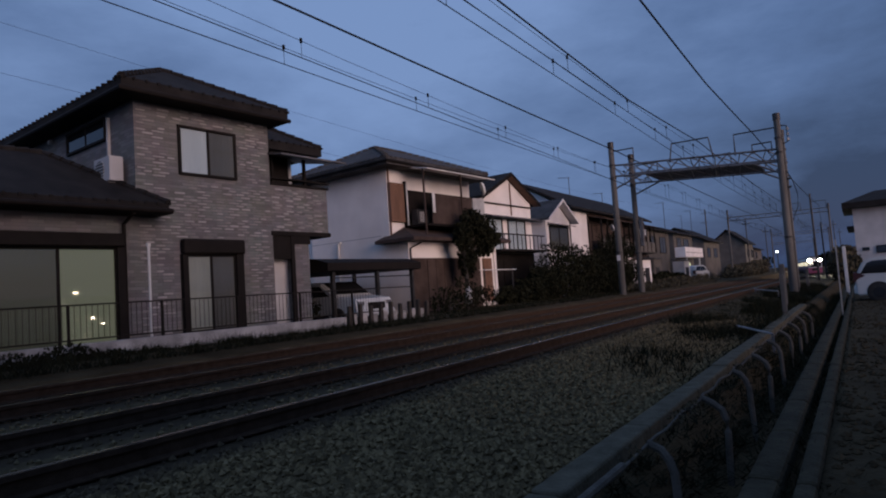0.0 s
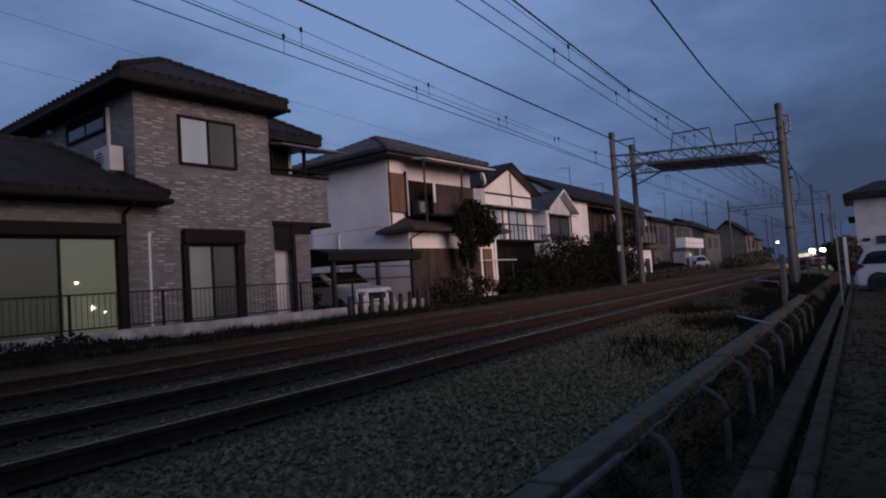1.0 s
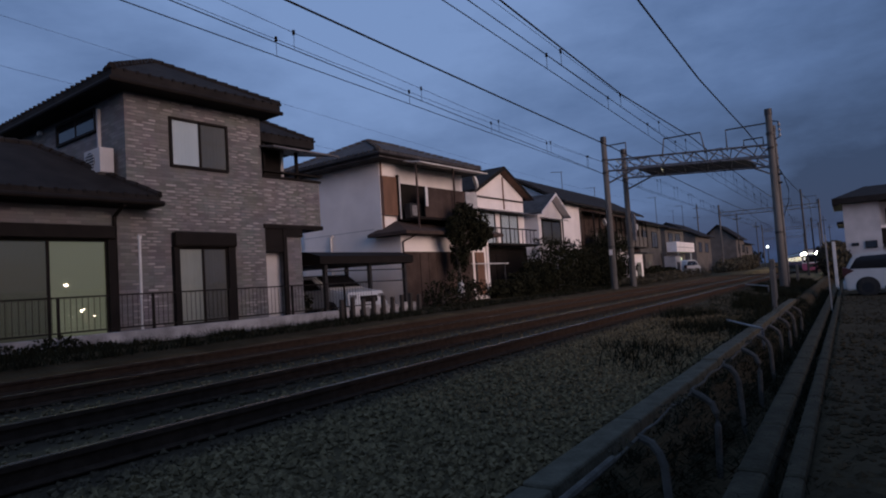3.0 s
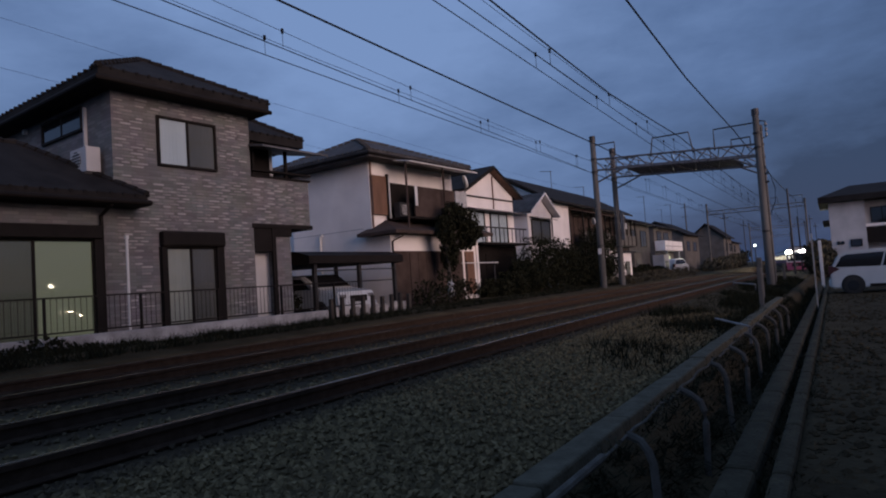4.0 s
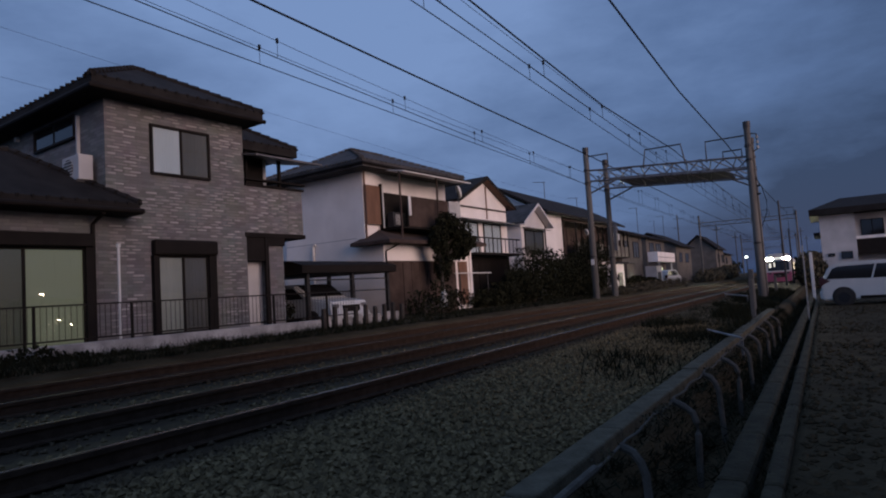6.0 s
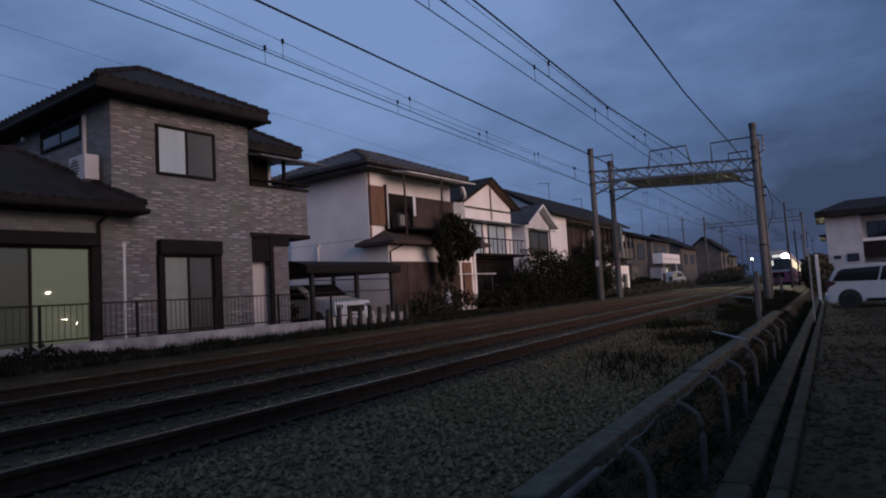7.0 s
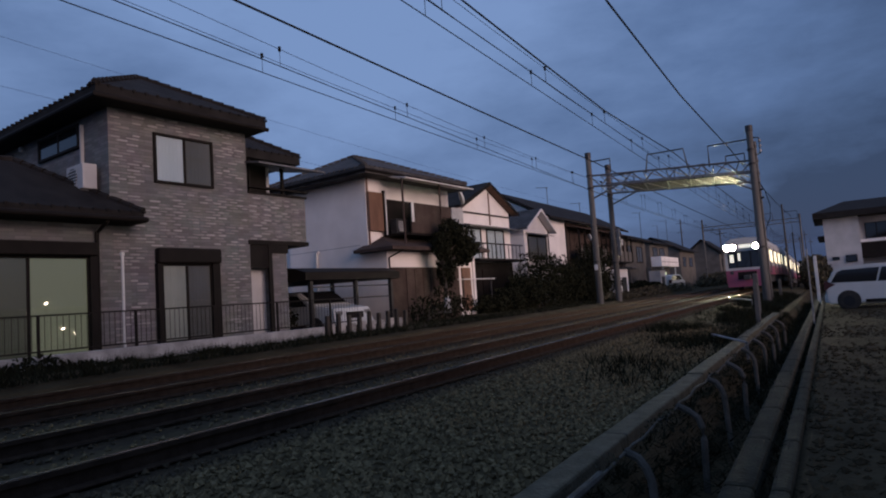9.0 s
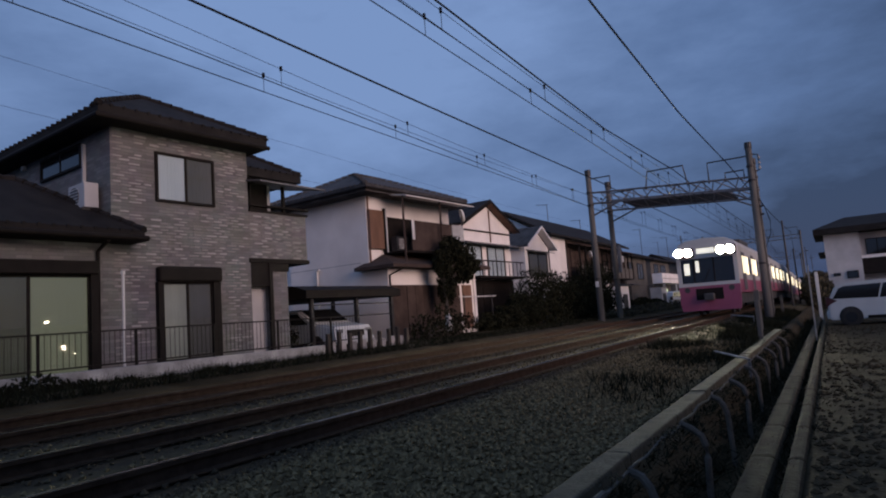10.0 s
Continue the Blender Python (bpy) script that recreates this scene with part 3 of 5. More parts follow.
for y in (92.0, 150.0, 205.0):
    dx = line_shift(y)
    gg = gantry(y, (-14.2 if y < 100 else -13) + dx, -2.6 + dx, 9.0, 8.4, 7.55, 7.45, 0.5, 1.0, "catenary gantries", False)
    hoop(gg, -7.4 + dx, -5.6 + dx, 0, 8.0, 8.9)
    hoop(gg, -4.4 + dx, -2.8 + dx, 0, 8.0, 8.9)


def wire(name, pts, r, label, category="overhead wire", droop=0.35):
    fine = []
    for (a, b) in zip(pts, pts[1:]):
        a, b = Vector(a), Vector(b)
        for i in range(8):
            u = i / 8
            sag = 0.0011 * (b - a).length ** 2 * u * (1 - u) * droop
            fine.append(a.lerp(b, u) - Vector((0, 0, sag)))
    fine.append(Vector(pts[-1]))
    return tagged(part(name, tube(fine, r, 5), WIRE), label, category, "overhead wires")


SPANS = (-16.0, 34.0, 92.0, 150.0, 205.0)
# twin catenary: two contact wires over each track, each hung from its own messenger wire
HANGERS = [-12.7 + 4.1 * i for i in range(28)]
for xa, slope in ((-8.10, -0.0125), (-7.48, -0.036), (-4.62, -0.016), (-4.36, -0.012)):
    cw = thing("contact_line", "thin overhead contact wire hung by droppers from a second wire", "overhead wire", group="overhead wires")
    at = lambda y: xa + slope * min(y, 34.0) + line_shift(y)
    ys = [-16 + 5 * i for i in range(45)]
    part("contact_wire", tube([(at(y), y, 5.1) for y in ys], 0.009, 5), WIRE, cw)
    height = lambda y: 5.38 + 0.0011 * (y - 12.0) ** 2 if y < 34 else 5.38 + 0.53 * abs(math.cos(math.pi * (y - 34) / 58.0)) ** 1.5
    part("messenger_wire", tube([(at(y), y, height(y)) for y in ys], 0.005, 5), WIRE, cw)
    for y in HANGERS:
        d = part("dropper", tube([(at(y), y, 5.1), (at(y), y, height(y))], 0.006, 4), WIRE, cw)
        part("clamp", bar((at(y), y, height(y) - 0.03), (at(y), y, height(y) + 0.05), 0.026, 6), WIRE, d)
wire("feeder_cable", [(-10.35, -16, 7.72), (-10.4, 34, 7.76), (-11, 92, 8.0), (-13.0, 150, 8.0)], 0.028, "thick black feeder cable above the houses' side", droop=0.15)
wire("feeder_cable", [(-6.1, -16, 7.9), (-6.32, 11.4, 7.44), (-6.50, 23, 7.39), (-6.25, 34, 7.55), (-6.5, 92, 8.4), (-8.5, 150, 8.4)], 0.024, "thick black feeder cable over the tracks")
wire("feeder_cable", [(-3.05, -16, 7.6), (-3.72, 13.3, 7.42), (-3.86, 23.2, 7.42), (-3.72, 34, 7.45), (-3.6, 92, 8.4), (-5.6, 150, 8.4)], 0.026, "thick black feeder cable beside the track")


# thin power lines behind and above the houses
for x, z in ((-24.0, 12.3), (-24.0, 10.5)):
    wire("power_line", [(x, -15, z), (x, 130, z)], 0.006, "thin power line strung behind the houses", "power line")
for y in (-15, 130):
    p = thing("utility_pole", "slim dark utility pole standing behind the houses", "utility pole", pose(-24.0, y, 0), "utility poles")
    part("shaft", bar((0, 0, 0), (0, 0, 13.1), 0.15, 10, r2=0.1), METAL_DARK, p)
    for z in (10.5, 12.3):
        part("crossarm", box(-0.8, 0.4, -0.04, 0.04, z - 0.06, z + 0.02), METAL_DARK, p)


# ---- trackside: coping, bent-post fence, gutter kerbs ----
def coping():
    c = thing("coping_wall", "weathered concrete coping along the edge of the ballast", "low wall", kind="structure")
    for i in range(14):
        y = -2 + i * 1.8
        part("coping_block", box(-1.735, -1.525, y + 0.012, y + 1.788, -0.75, -0.30 + 0.008 * math.sin(i * 2.3), bevel=0.02), CONC_DARK, c)
    return c


coping()


def bent_fence():
    f = thing("pipe_fence", "low fence of bent pale grey posts with a pipe rail", "fence")
    ys = [0.9, 2.45, 4.0, 5.58, 7.13, 8.5, 10.1, 11.6, 13.2, 14.8, 16.4]
    for i, y in enumerate(ys):
        lean = 0.02 * math.sin(i * 2.7)
        pts = [(-1.03, y, -0.95), (-1.03 + lean, y, -0.40), (-1.035 + lean, y, -0.30), (-1.06 + lean, y, -0.225), (-1.12, y, -0.165), (-1.20, y, -0.13)]
        part("post", tube(pts, 0.027, 8), FENCE_GREY, f)
    part("rail", tube([(-1.20, 0.2, -0.13), (-1.21, 1.8, -0.14), (-1.20, 3.5, -0.14)], 0.024, 8), FENCE_GREY, f, "thick flaking pipe rail")
    rnd = random.Random(2)
    wire_pts = [(-1.20 + rnd.gauss(0, 0.006), 3.45 + 0.25 * i, -0.135 - 0.012 * math.sin(i * 1.9) + rnd.gauss(0, 0.004)) for i in range(54)]
    part("wire_rail", tube(wire_pts, 0.009, 6), FENCE_GREY, f, "thin twisted wire rail")
    bm = bmesh.new()
    for c, k in ((4.75, 60), (5.1, 90), (5.35, 50), (3.7, 40), (7.4, 60), (9.2, 80)):
        for j in range(k):
            p = Vector((-1.20 + rnd.gauss(0, 0.022), c + rnd.gauss(0, 0.10), -0.135 + rnd.gauss(0, 0.022)))
            q = Euler((rnd.random() * 6, rnd.random() * 6, rnd.random() * 6)).to_matrix()
            bm.faces.new([bm.verts.new(p + q @ Vector(v) * 0.016) for v in ((-1, 0, 0), (0, -0.5, 0.1), (1, 0, 0), (0, 0.5, 0.1))])
    part("vine", bm, LEAF_DRY, f, "dry vine leaves caught on the wire")
    return f


bent_fence()


def gutter():
    g = thing("gutter_kerb", "pair of narrow concrete gutter edges beside the path", "gutter", kind="structure")
    for i in range(30):
        y = -1 + i * 1.5
        part("kerb_stone", box(-0.82, -0.60, y + 0.008, y + 1.492, -0.9, -0.565, bevel=0.045), CONC_MOSS, g)
        part("kerb_stone", box(-0.51, -0.37, y + 0.008, y + 1.492, -0.9, -0.575, bevel=0.04), CONC_MOSS, g)
    return g


gutter()


# ---- house with brick-pattern siding, nearest to the camera ----
def brick_house():
    h = thing("brick_house", "two-storey house with grey-brown brick siding and a dark tiled hip roof", "house", pose(-13.56, 9.99, 0, 0, 0, -4.49))
    z0 = 0.15
    main = part("wall", box(-7.5, 0, -1.75, 2.0, z0, 5.85), BRICK, h, "grey-brown brick-pattern siding")
    wing = part("wing_wall", box(-7.0, 0.10, -9.0, -1.80, z0, 3.05), BRICK, h, "grey-brown brick-pattern siding")
    part("balcony_wall", box(-1.6, 0.0, 2.0, 4.05, 2.85, 4.15), BRICK, h, "brick-pattern balcony wall")
    part("rear_wall", box(-7.5, -1.6, 2.0, 4.05, z0, 5.3), BRICK, h, "brick-pattern siding")
    part("porch_wall", box(-1.6, -0.02, 2.73, 3.27, z0, 2.73), BRICK, h, "brick-pattern siding")
    part("balcony_soffit", box(-1.6, 0.04, 1.96, 4.10, 2.73, 2.85), TRIM_DARK, h)
    part("balcony_coping", box(-1.6, 0.05, 2.0, 4.10, 4.15, 4.21), TRIM_DARK, h)
    # roofs
    roof = part("roof", hip(-8.1, 0.57, -2.28, 2.27, 5.80, 1.30, 2.4, 0.30, "x"), ROOF, h, "dark tiled hip roof")
    part("gutter", tube([(-8.1, -2.31, 5.84), (0.61, -2.31, 5.84), (0.61, 2.30, 5.84)], 0.06, 8), TRIM_DARK, roof)
    roof_caps(roof, -8.1, 0.57, -2.28, 2.27, 5.80, 1.30, 2.4, 0.30, "x", ROOF)
    rear = part("rear_roof", hip(-8.0, -0.62, 1.8, 4.5, 5.36, 0.80, 1.3, 0.26, "x"), ROOF, h, "dark tiled lower roof")
    roof_caps(rear, -8.0, -0.62, 1.8, 4.5, 5.36, 0.80, 1.3, 0.26, "x", ROOF)
    w = part("wing_roof", hip(-5.0, 0.66, -9.5, -1.33, 3.06, 1.50, 1.55, 0.24, "y"), ROOF, h, "dark tiled roof over the single-storey wing")
    roof_caps(w, -5.0, 0.66, -9.5, -1.33, 3.06, 1.50, 1.55, 0.24, "y", ROOF)
    part("gutter", tube([(0.71, -9.5, 3.12), (0.71, -1.28, 3.12), (0.0, -1.28, 3.12)], 0.06, 8), TRIM_DARK, w)
    part("downpipe", tube([(0.66, -2.14, 3.05), (0.18, -2.14, 2.85), (0.18, -2.14, 0.2)], 0.045, 8), TRIM_DARK, h)
    # upper window
    window(h, 0.0, -0.63, 0.86, 4.21, 5.32, 2, TRIM_DARK, CURTAIN_SKY_TINT, inner2=CURTAIN_GREY)
    # garden doors with shutter boxes
    window(h, 0.0, -0.58, 0.72, 0.34, 2.14, 2, TRIM_DARK, CURTAIN, inner2=CURTAIN_GREY)
    part("shutter_box", box(0.0, 0.22, -0.74, 0.97, 2.19, 2.56, bevel=0.05), TRIM_DARK, h, "dark roller shutter box")
    for a, b in ((-0.74, -0.60), (0.74, 0.95)):
        part("shutter_guide", box(0.0, 0.14, a, b, 0.25, 2.19), TRIM_DARK, h)
    window(h, 0.10, -6.9, -2.35, 0.30, 2.28, 4, TRIM_DARK, CURTAIN_DIM, inner2=CURTAIN_LIT, name="window")
    part("shutter_box", box(0.10, 0.34, -7.1, -2.2, 2.34, 2.62, bevel=0.02), TRIM_DARK, h, "dark roller shutter box")
    for a in (-2.33,):
        part("shutter_guide", box(0.10, 0.26, a, a + 0.16, 0.2, 2.34), TRIM_DARK, h)
    # porch door and its awning under the balcony
    part("porch_door", box(-0.42, -0.32, 2.02, 2.72, 0.25, 2.10), PLASTER_GREY, h, "pale panel door under the balcony")
    part("porch_post", box(-0.06, 0.03, 2.60, 2.72, 0.2, 2.73), TRIM_DARK, h)
    part("porch_beam", box(-0.3, 0.0, 2.003, 2.60, 2.08, 2.72), TRIM_DARK, h)
    part("porch_fascia", box(-0.015, 0.03, 2.72, 3.30, 2.50, 2.725), TRIM_DARK, h)
    # balcony awning, posts and rail
    aw = part("balcony_awning", pent(-1.3, 0.62, 1.95, 4.35, 5.28, 4.93, 0.05), METAL_GREY, h, "grey corrugated balcony awning")
    for y in (2.1, 3.25):
        part("awning_post", box(-0.12, -0.04, y, y + 0.08, 4.2, 5.12), TRIM_DARK, aw)
    part("balcony_rail", box(-0.12, 0.06, 2.0, 4.15, 4.32, 4.37), TRIM_DARK, h)
    part("balcony_screen", box(-0.42, -0.38, 2.02, 2.95, 4.21, 5.10), TRIM_DARK, h, "dark screen behind the balcony rail")
    part("balcony_frame", box(-0.44, -0.36, 2.95, 3.05, 4.21, 5.10), PLASTER_GREY, h, "pale frame of the balcony screen")
    window(h, -1.6, 2.3, 3.7, 4.2, 5.1, 2, TRIM_DARK)
    # gable side: small window, air conditioner with its duct, two little lamps
    window(h, -1.75, -3.45, -1.36, 5.16, 5.62, 2, TRIM_DARK, axis="x", face=-1)
    # grey instead of white: the wall's shade is in the duct's colour
    part("duct", box(-1.22, -1.15, -1.82, -1.75, 4.5, 5.62), PLASTER_GREY, h, "pale vertical pipe cover")
    for x in (-5.9, -4.6):
        part("vent_hood", box(x, x + 0.12, -1.86, -1.75, 5.62, 5.75, bevel=0.02), WHITE_PLASTIC, h, "small white vent hood")
    # roof aerial stub
    part("roof_vent", bar((-1.0, 1.4, 6.3), (-1.0, 1.4, 6.90), 0.06, 8), TRIM_DARK, h)
    part("roof_bracket", tube([(-1.0, 1.4, 6.62), (-1.0, 1.05, 6.66), (-1.0, 0.72, 6.86), (-1.0, 0.62, 6.84)], 0.035, 6), TRIM_DARK, h)
    # proud light bricks
    rnd = random.Random(11)
    me = None
    count = 0
    holes = [(-0.9, 1.05, 0.0, 2.6), (-0.78, 1.02, 4.05, 5.45)]
    cells = [(-1.70 + 0.37 * i + (0.15 if j % 2 else 0.0), 0.25 + 0.076 * j) for i in range(10) for j in range(1, 73)]
    cells += [(2.03 + 0.37 * i + (0.12 if j % 2 else 0.0), 2.87 + 0.076 * j) for i in range(5) for j in range(16)]
    rnd.shuffle(cells)
    for y, z in cells:
        long = rnd.uniform(0.6, 1.1)
        end = y + 0.27 * long
        if count >= 295 or (y < 2.0 < end + 0.04) or end > 4.0 or any(a < end and y < b and c - 0.08 < z < d for a, b, c, d in holes):
            continue
        if me is None:
            o = part("brick", box(0, 0.012, 0, 0.27, 0, 0.042), BRICK_LIGHT, main, "pale raised brick")
            me = o.data
        else:
            o = new("brick", me)
            o.parent = main
        o.location = (0.0, y, z)
        o.scale = (rnd.uniform(0.6, 1.4), long, rnd.uniform(0.7, 1.2))
        count += 1
    return h


brick_house()


def air_conditioner(m, label, paint=None):
    a = thing("air_conditioner", label, "air conditioner", m)
    part("casing", box(-0.4, 0.4, -0.16, 0.16, 0.0, 0.58, bevel=0.02), paint or WHITE_PLASTIC, a)
    part("fan_ring", bar((-0.08, -0.175, 0.29), (-0.08, -0.16, 0.29), 0.22, 20), METAL_GREY, a, "grey fan grille")
    for i in range(6):
        part("grille_bar", box(-0.3, 0.14, -0.185, -0.175, 0.1 + i * 0.07, 0.115 + i * 0.07), WHITE_PLASTIC, a)
    for x in (-0.34, 0.3):
        part("bracket", box(x, x + 0.04, -0.18, 0.2, -0.05, 0.0), METAL_DARK, a, "dark wall bracket")
    return a


H1 = pose(-13.56, 9.99, 0, 0, 0, -4.49)
# casing greyed to hold the shade it hangs in
air_conditioner(H1 @ pose(-0.76, -2.0, 3.93), "outdoor air conditioner unit hung on the brick wall, shade painted in as grey", PLASTER_GREY)


def front_wall():
    w = thing("garden_wall", "low white painted concrete wall streaked with dirt", "wall", H1, kind="structure")
    part("wall_body", box(1.35, 1.50, -9.0, 3.18, -0.35, 0.355, bevel=0.015), WALL_WHITE, w)
    f = thing("garden_railing", "thin dark metal railing on the garden wall", "railing", H1 @ pose(1.42, 0, 0.355))
    part("top_rail", box(-0.018, 0.018, -9.0, 4.6, 0.72, 0.75), TRIM_DARK, f)
    part("bottom_rail", box(-0.02, 0.02, -9.0, 4.6, 0.06, 0.09), TRIM_DARK, f)
    y = -9.32
    k = 0
    while y < 4.6:
        if k % 17 == 0:
            part("post", box(-0.022, 0.022, y - 0.022, y + 0.022, 0.0 if y < 3.1 else -0.5, 0.75), TRIM_DARK, f)
        else:
            part("baluster", box(-0.004, 0.004, y - 0.004, y + 0.004, 0.09, 0.72), TRIM_DARK, f)
        y += 0.1077
        k += 1
    p = thing("white_pole", "thin white pole standing behind the railing", "pole", H1 @ pose(0.9, -1.97, 0.1))
    part("shaft", bar((0, 0, 0), (0, 0, 2.18), 0.028, 10), WHITE_PLASTIC, p)
    part("cap", bar((0, 0, 2.18), (0, 0, 2.25), 0.045, 10), WHITE_PLASTIC, p)


front_wall()


def picket_fence():
    f = thing("post_fence", "row of dark old concrete posts with pale slabs between", "fence", H1 @ pose(1.42, 3.26, 0.0))
    for i in range(9):
        part("post", box(0.0, 0.11, i * 0.42, i * 0.42 + 0.11, -0.3, 0.64 + 0.04 * math.sin(i * 2.1), bevel=0.02), BARK, f, "dark weathered post")
    for i in range(8):
        for z in (-0.25, 0.10):
            part("slab", box(-0.08, -0.01, i * 0.42 + 0.14, i * 0.42 + 0.40, z, z + 0.31 - 0.02 * (i % 3), bevel=0.015), WALL_WHITE, f, "pale slab")
    return f


picket_fence()


# ---- second house: cream plaster with a balcony and a pent roof ----
def cream_house():
    h = thing("plaster_house", "two-storey cream plaster house with brown shutters and a dark hip roof", "house", pose(-15.3, 19.64, 0, 0, 0, -4.5))
    part("wall", box(-4.6, 0, 0, 5.65, 0.1, 5.95), PLASTER, h, "cream plaster wall")
    part("ground_floor_wall", box(0.0, 0.92, 0.0, 6.0, 0.1, 2.85), PLASTER, h, "cream plaster wall")
    r = part("roof", hip(-5.3, 0.75, -0.75, 6.2, 5.86, 1.25, 2.6, 0.30, "y"), ROOF_GREY, h, "dark tiled hip roof")
    roof_caps(r, -5.3, 0.75, -0.75, 6.2, 5.86, 1.25, 2.6, 0.30, "y", ROOF_GREY)
    part("gutter", tube([(-5.3, -0.8, 5.98), (0.8, -0.8, 5.98), (0.8, 6.25, 5.98)], 0.06, 8), TRIM_DARK, r)
    part("corner_pipe", tube([(0.06, 0.05, 5.9), (0.06, 0.05, 3.0)], 0.035, 8), WOOD_BROWN, h)
    part("downpipe", tube([(1.5, 0.3, 2.85), (0.98, 0.06, 2.6), (0.98, 0.06, 0.3)], 0.035, 8), TRIM_DARK, h)
    part("rear_wing", box(-9.0, -4.6, 0.25, 5.2, 0.1, 5.4), PLASTER, h, "cream plaster rear wing")
    part("rear_roof", hip(-9.4, -4.7, -0.2, 5.6, 5.35, 0.6, 1.4, 0.2, "x"), ROOF_GREY, h, "dark tiled rear roof")
    # pent roof over the ground floor
    bm = bmesh.new()
    lo = [bm.verts.new(p) for p in ((-0.4, -0.45, 2.86), (1.62, -0.45, 2.86), (1.62, 6.4, 2.86), (0.0, 6.4, 2.86), (0.0, -0.02, 2.86), (-0.4, -0.02, 2.86))]
    up = [bm.verts.new(p) for p in ((-0.4, -0.45, 2.98), (1.62, -0.45, 2.98), (1.62, 6.4, 2.98), (0.0, 6.4, 3.55), (0.0, 0.85, 3.55), (-0.4, -0.02, 3.08))]
    for i in range(6):
        bm.faces.new((lo[i], lo[(i + 1) % 6], up[(i + 1) % 6], up[i]))
    bm.faces.new((up[1], up[2], up[3], up[4]))
    bm.faces.new((up[0], up[1], up[4], up[5]))
    bm.faces.new(lo[::-1])
    bmesh.ops.recalc_face_normals(bm, faces=bm.faces[:])
    part("pent_roof", bm, ROOF_BROWN, h, "brown tiled pent roof between the floors")
    # balcony: awning, posts, panel, window wall
    aw = part("awning", pent(0.0, 1.5, 0.75, 5.6, 6.02, 5.74, 0.05), AWNING, h, "pale translucent awning over the balcony")
    for y in (0.78, 3.27):
        part("awning_post", box(1.2, 1.26, y, y + 0.06, 3.0, 5.75), ROOF_BROWN, aw)
    part("shutter_case", box(0.0, 0.16, 0.02, 0.84, 3.74, 5.30, bevel=0.01), WOOD_BROWN, h, "brown shutter case")
    part("shutter_post", box(0.1, 0.2, 0.85, 0.95, 3.6, 5.4), TRIM_DARK, h)
    part("shutter_edge", box(0.2, 0.23, 0.91, 0.97, 3.6, 5.3), WHITE_PLASTIC, h)
    part("window_recess", box(0.0, 0.05, 0.98, 4.4, 3.56, 5.1), TRIM_DARK, h)
    part("balcony_panel", box(1.0, 1.06, 1.5, 4.3, 3.62, 4.85), ROOF_BROWN, h, "brown slatted balcony panel")
    part("balcony_floor", box(0.0, 1.1, 0.95, 5.3, 3.52, 3.60), TRIM_DARK, h)
    part("hung_cloth", box(1.10, 1.13, 1.45, 1.60, 4.05, 4.85), WHITE_PLASTIC, h, "narrow white cloth hung at the balcony")
    part("roof_flashing", box(0.55, 0.75, 0.9, 2.1, 3.24, 3.27), METAL_GREY, h, "pale strip on the pent roof")
    for i in range(9):
        part("white_slat", box(1.07, 1.10, 4.35 + i * 0.1, 4.40 + i * 0.1, 3.9, 4.85), WHITE_PLASTIC, h)
    # ground-floor front
    part("lower_panel", box(0.92, 0.98, 0.12, 4.7, 0.1, 2.22), ROOF_BROWN, h, "dark brown timber panelling")
    for i in range(5):
        part("storm_shutter", box(0.98, 1.02, 1.0 + i * 0.53, 1.51 + i * 0.53, 0.25, 2.15, bevel=0.008), ROOF_BROWN, h, "closed dark brown storm shutter")
    part("brown_door", box(0.92, 1.0, 4.95, 5.6, 0.3, 2.2), WOOD_BROWN, h, "brown wooden door")
    part("white_corner", box(0.92, 1.0, 5.84, 6.0, 0.2, 2.8), PLASTER, h)
    part("side_pipe", tube([(-2.89, -0.06, 0.3), (-2.89, -0.06, 3.13), (-2.75, -0.06, 3.16)], 0.05, 8), WHITE_PLASTIC, h)
    part("panel_seam", box(-4.6, -0.45, -0.008, 0.0, 3.2, 3.23), PLASTER_GREY, h)
    part("dish", bar((1.2, 4.95, 5.30), (1.26, 5.01, 5.32), 0.30, 16, r2=0.26), WHITE_PLASTIC, h, "white satellite dish")
    part("dish_arm", tube([(1.2, 4.95, 5.30), (1.08, 5.1, 4.85)], 0.02, 6), METAL_GREY, h)
    return h


cream_house()
air_conditioner(pose(-15.3, 19.64, 0, 0, 0, -4.5) @ pose(0.55, 1.35, 3.62, 0, 0, 90), "outdoor air conditioner unit on the balcony", METAL_DARK)


def carport():
    c = thing("carport", "dark metal carport with a flat curved roof", "carport", pose(-15.2, 14.2, 0, 0, 0, -4.5))
    part("roof", extrude([(-4.6, 2.02), (-0.2, 2.22), (1.0, 2.15), (1.65, 1.98), (1.65, 1.74), (1.45, 1.72), (-4.6, 1.8)], "y", 0.15, 4.6), TRIM_DARK, c, "dark polycarbonate roof")
    for x, y in ((1.35, 0.6), (1.35, 2.6), (1.35, 4.4), (-1.6, 0.6), (-1.6, 4.4)):
        part("post", box(x - 0.06, x + 0.06, y - 0.06, y + 0.06, 0.0, 1.95), METAL_DARK, c)
    for z in (1.1, 1.5):
        part("rail", box(1.3, 1.36, 0.6, 4.4, z, z + 0.04), METAL_DARK, c)
    return c


carport()


def yard_wall():
    """A pale block wall that closes the yard behind the carport."""
    w = thing("yard_wall", "pale block wall behind the carport", "wall", pose(-21.6, 12.6, 0.0), kind="structure")
    for i in range(6):
        part("wall_panel", box(0.0, 0.15, i * 1.2, i * 1.2 + 1.19, -0.1, 2.7), PLASTER_GREY, w)
    part("coping", box(-0.03, 0.18, 0.0, 7.2, 2.7, 2.76), CONCRETE, w)
    return w


yard_wall()


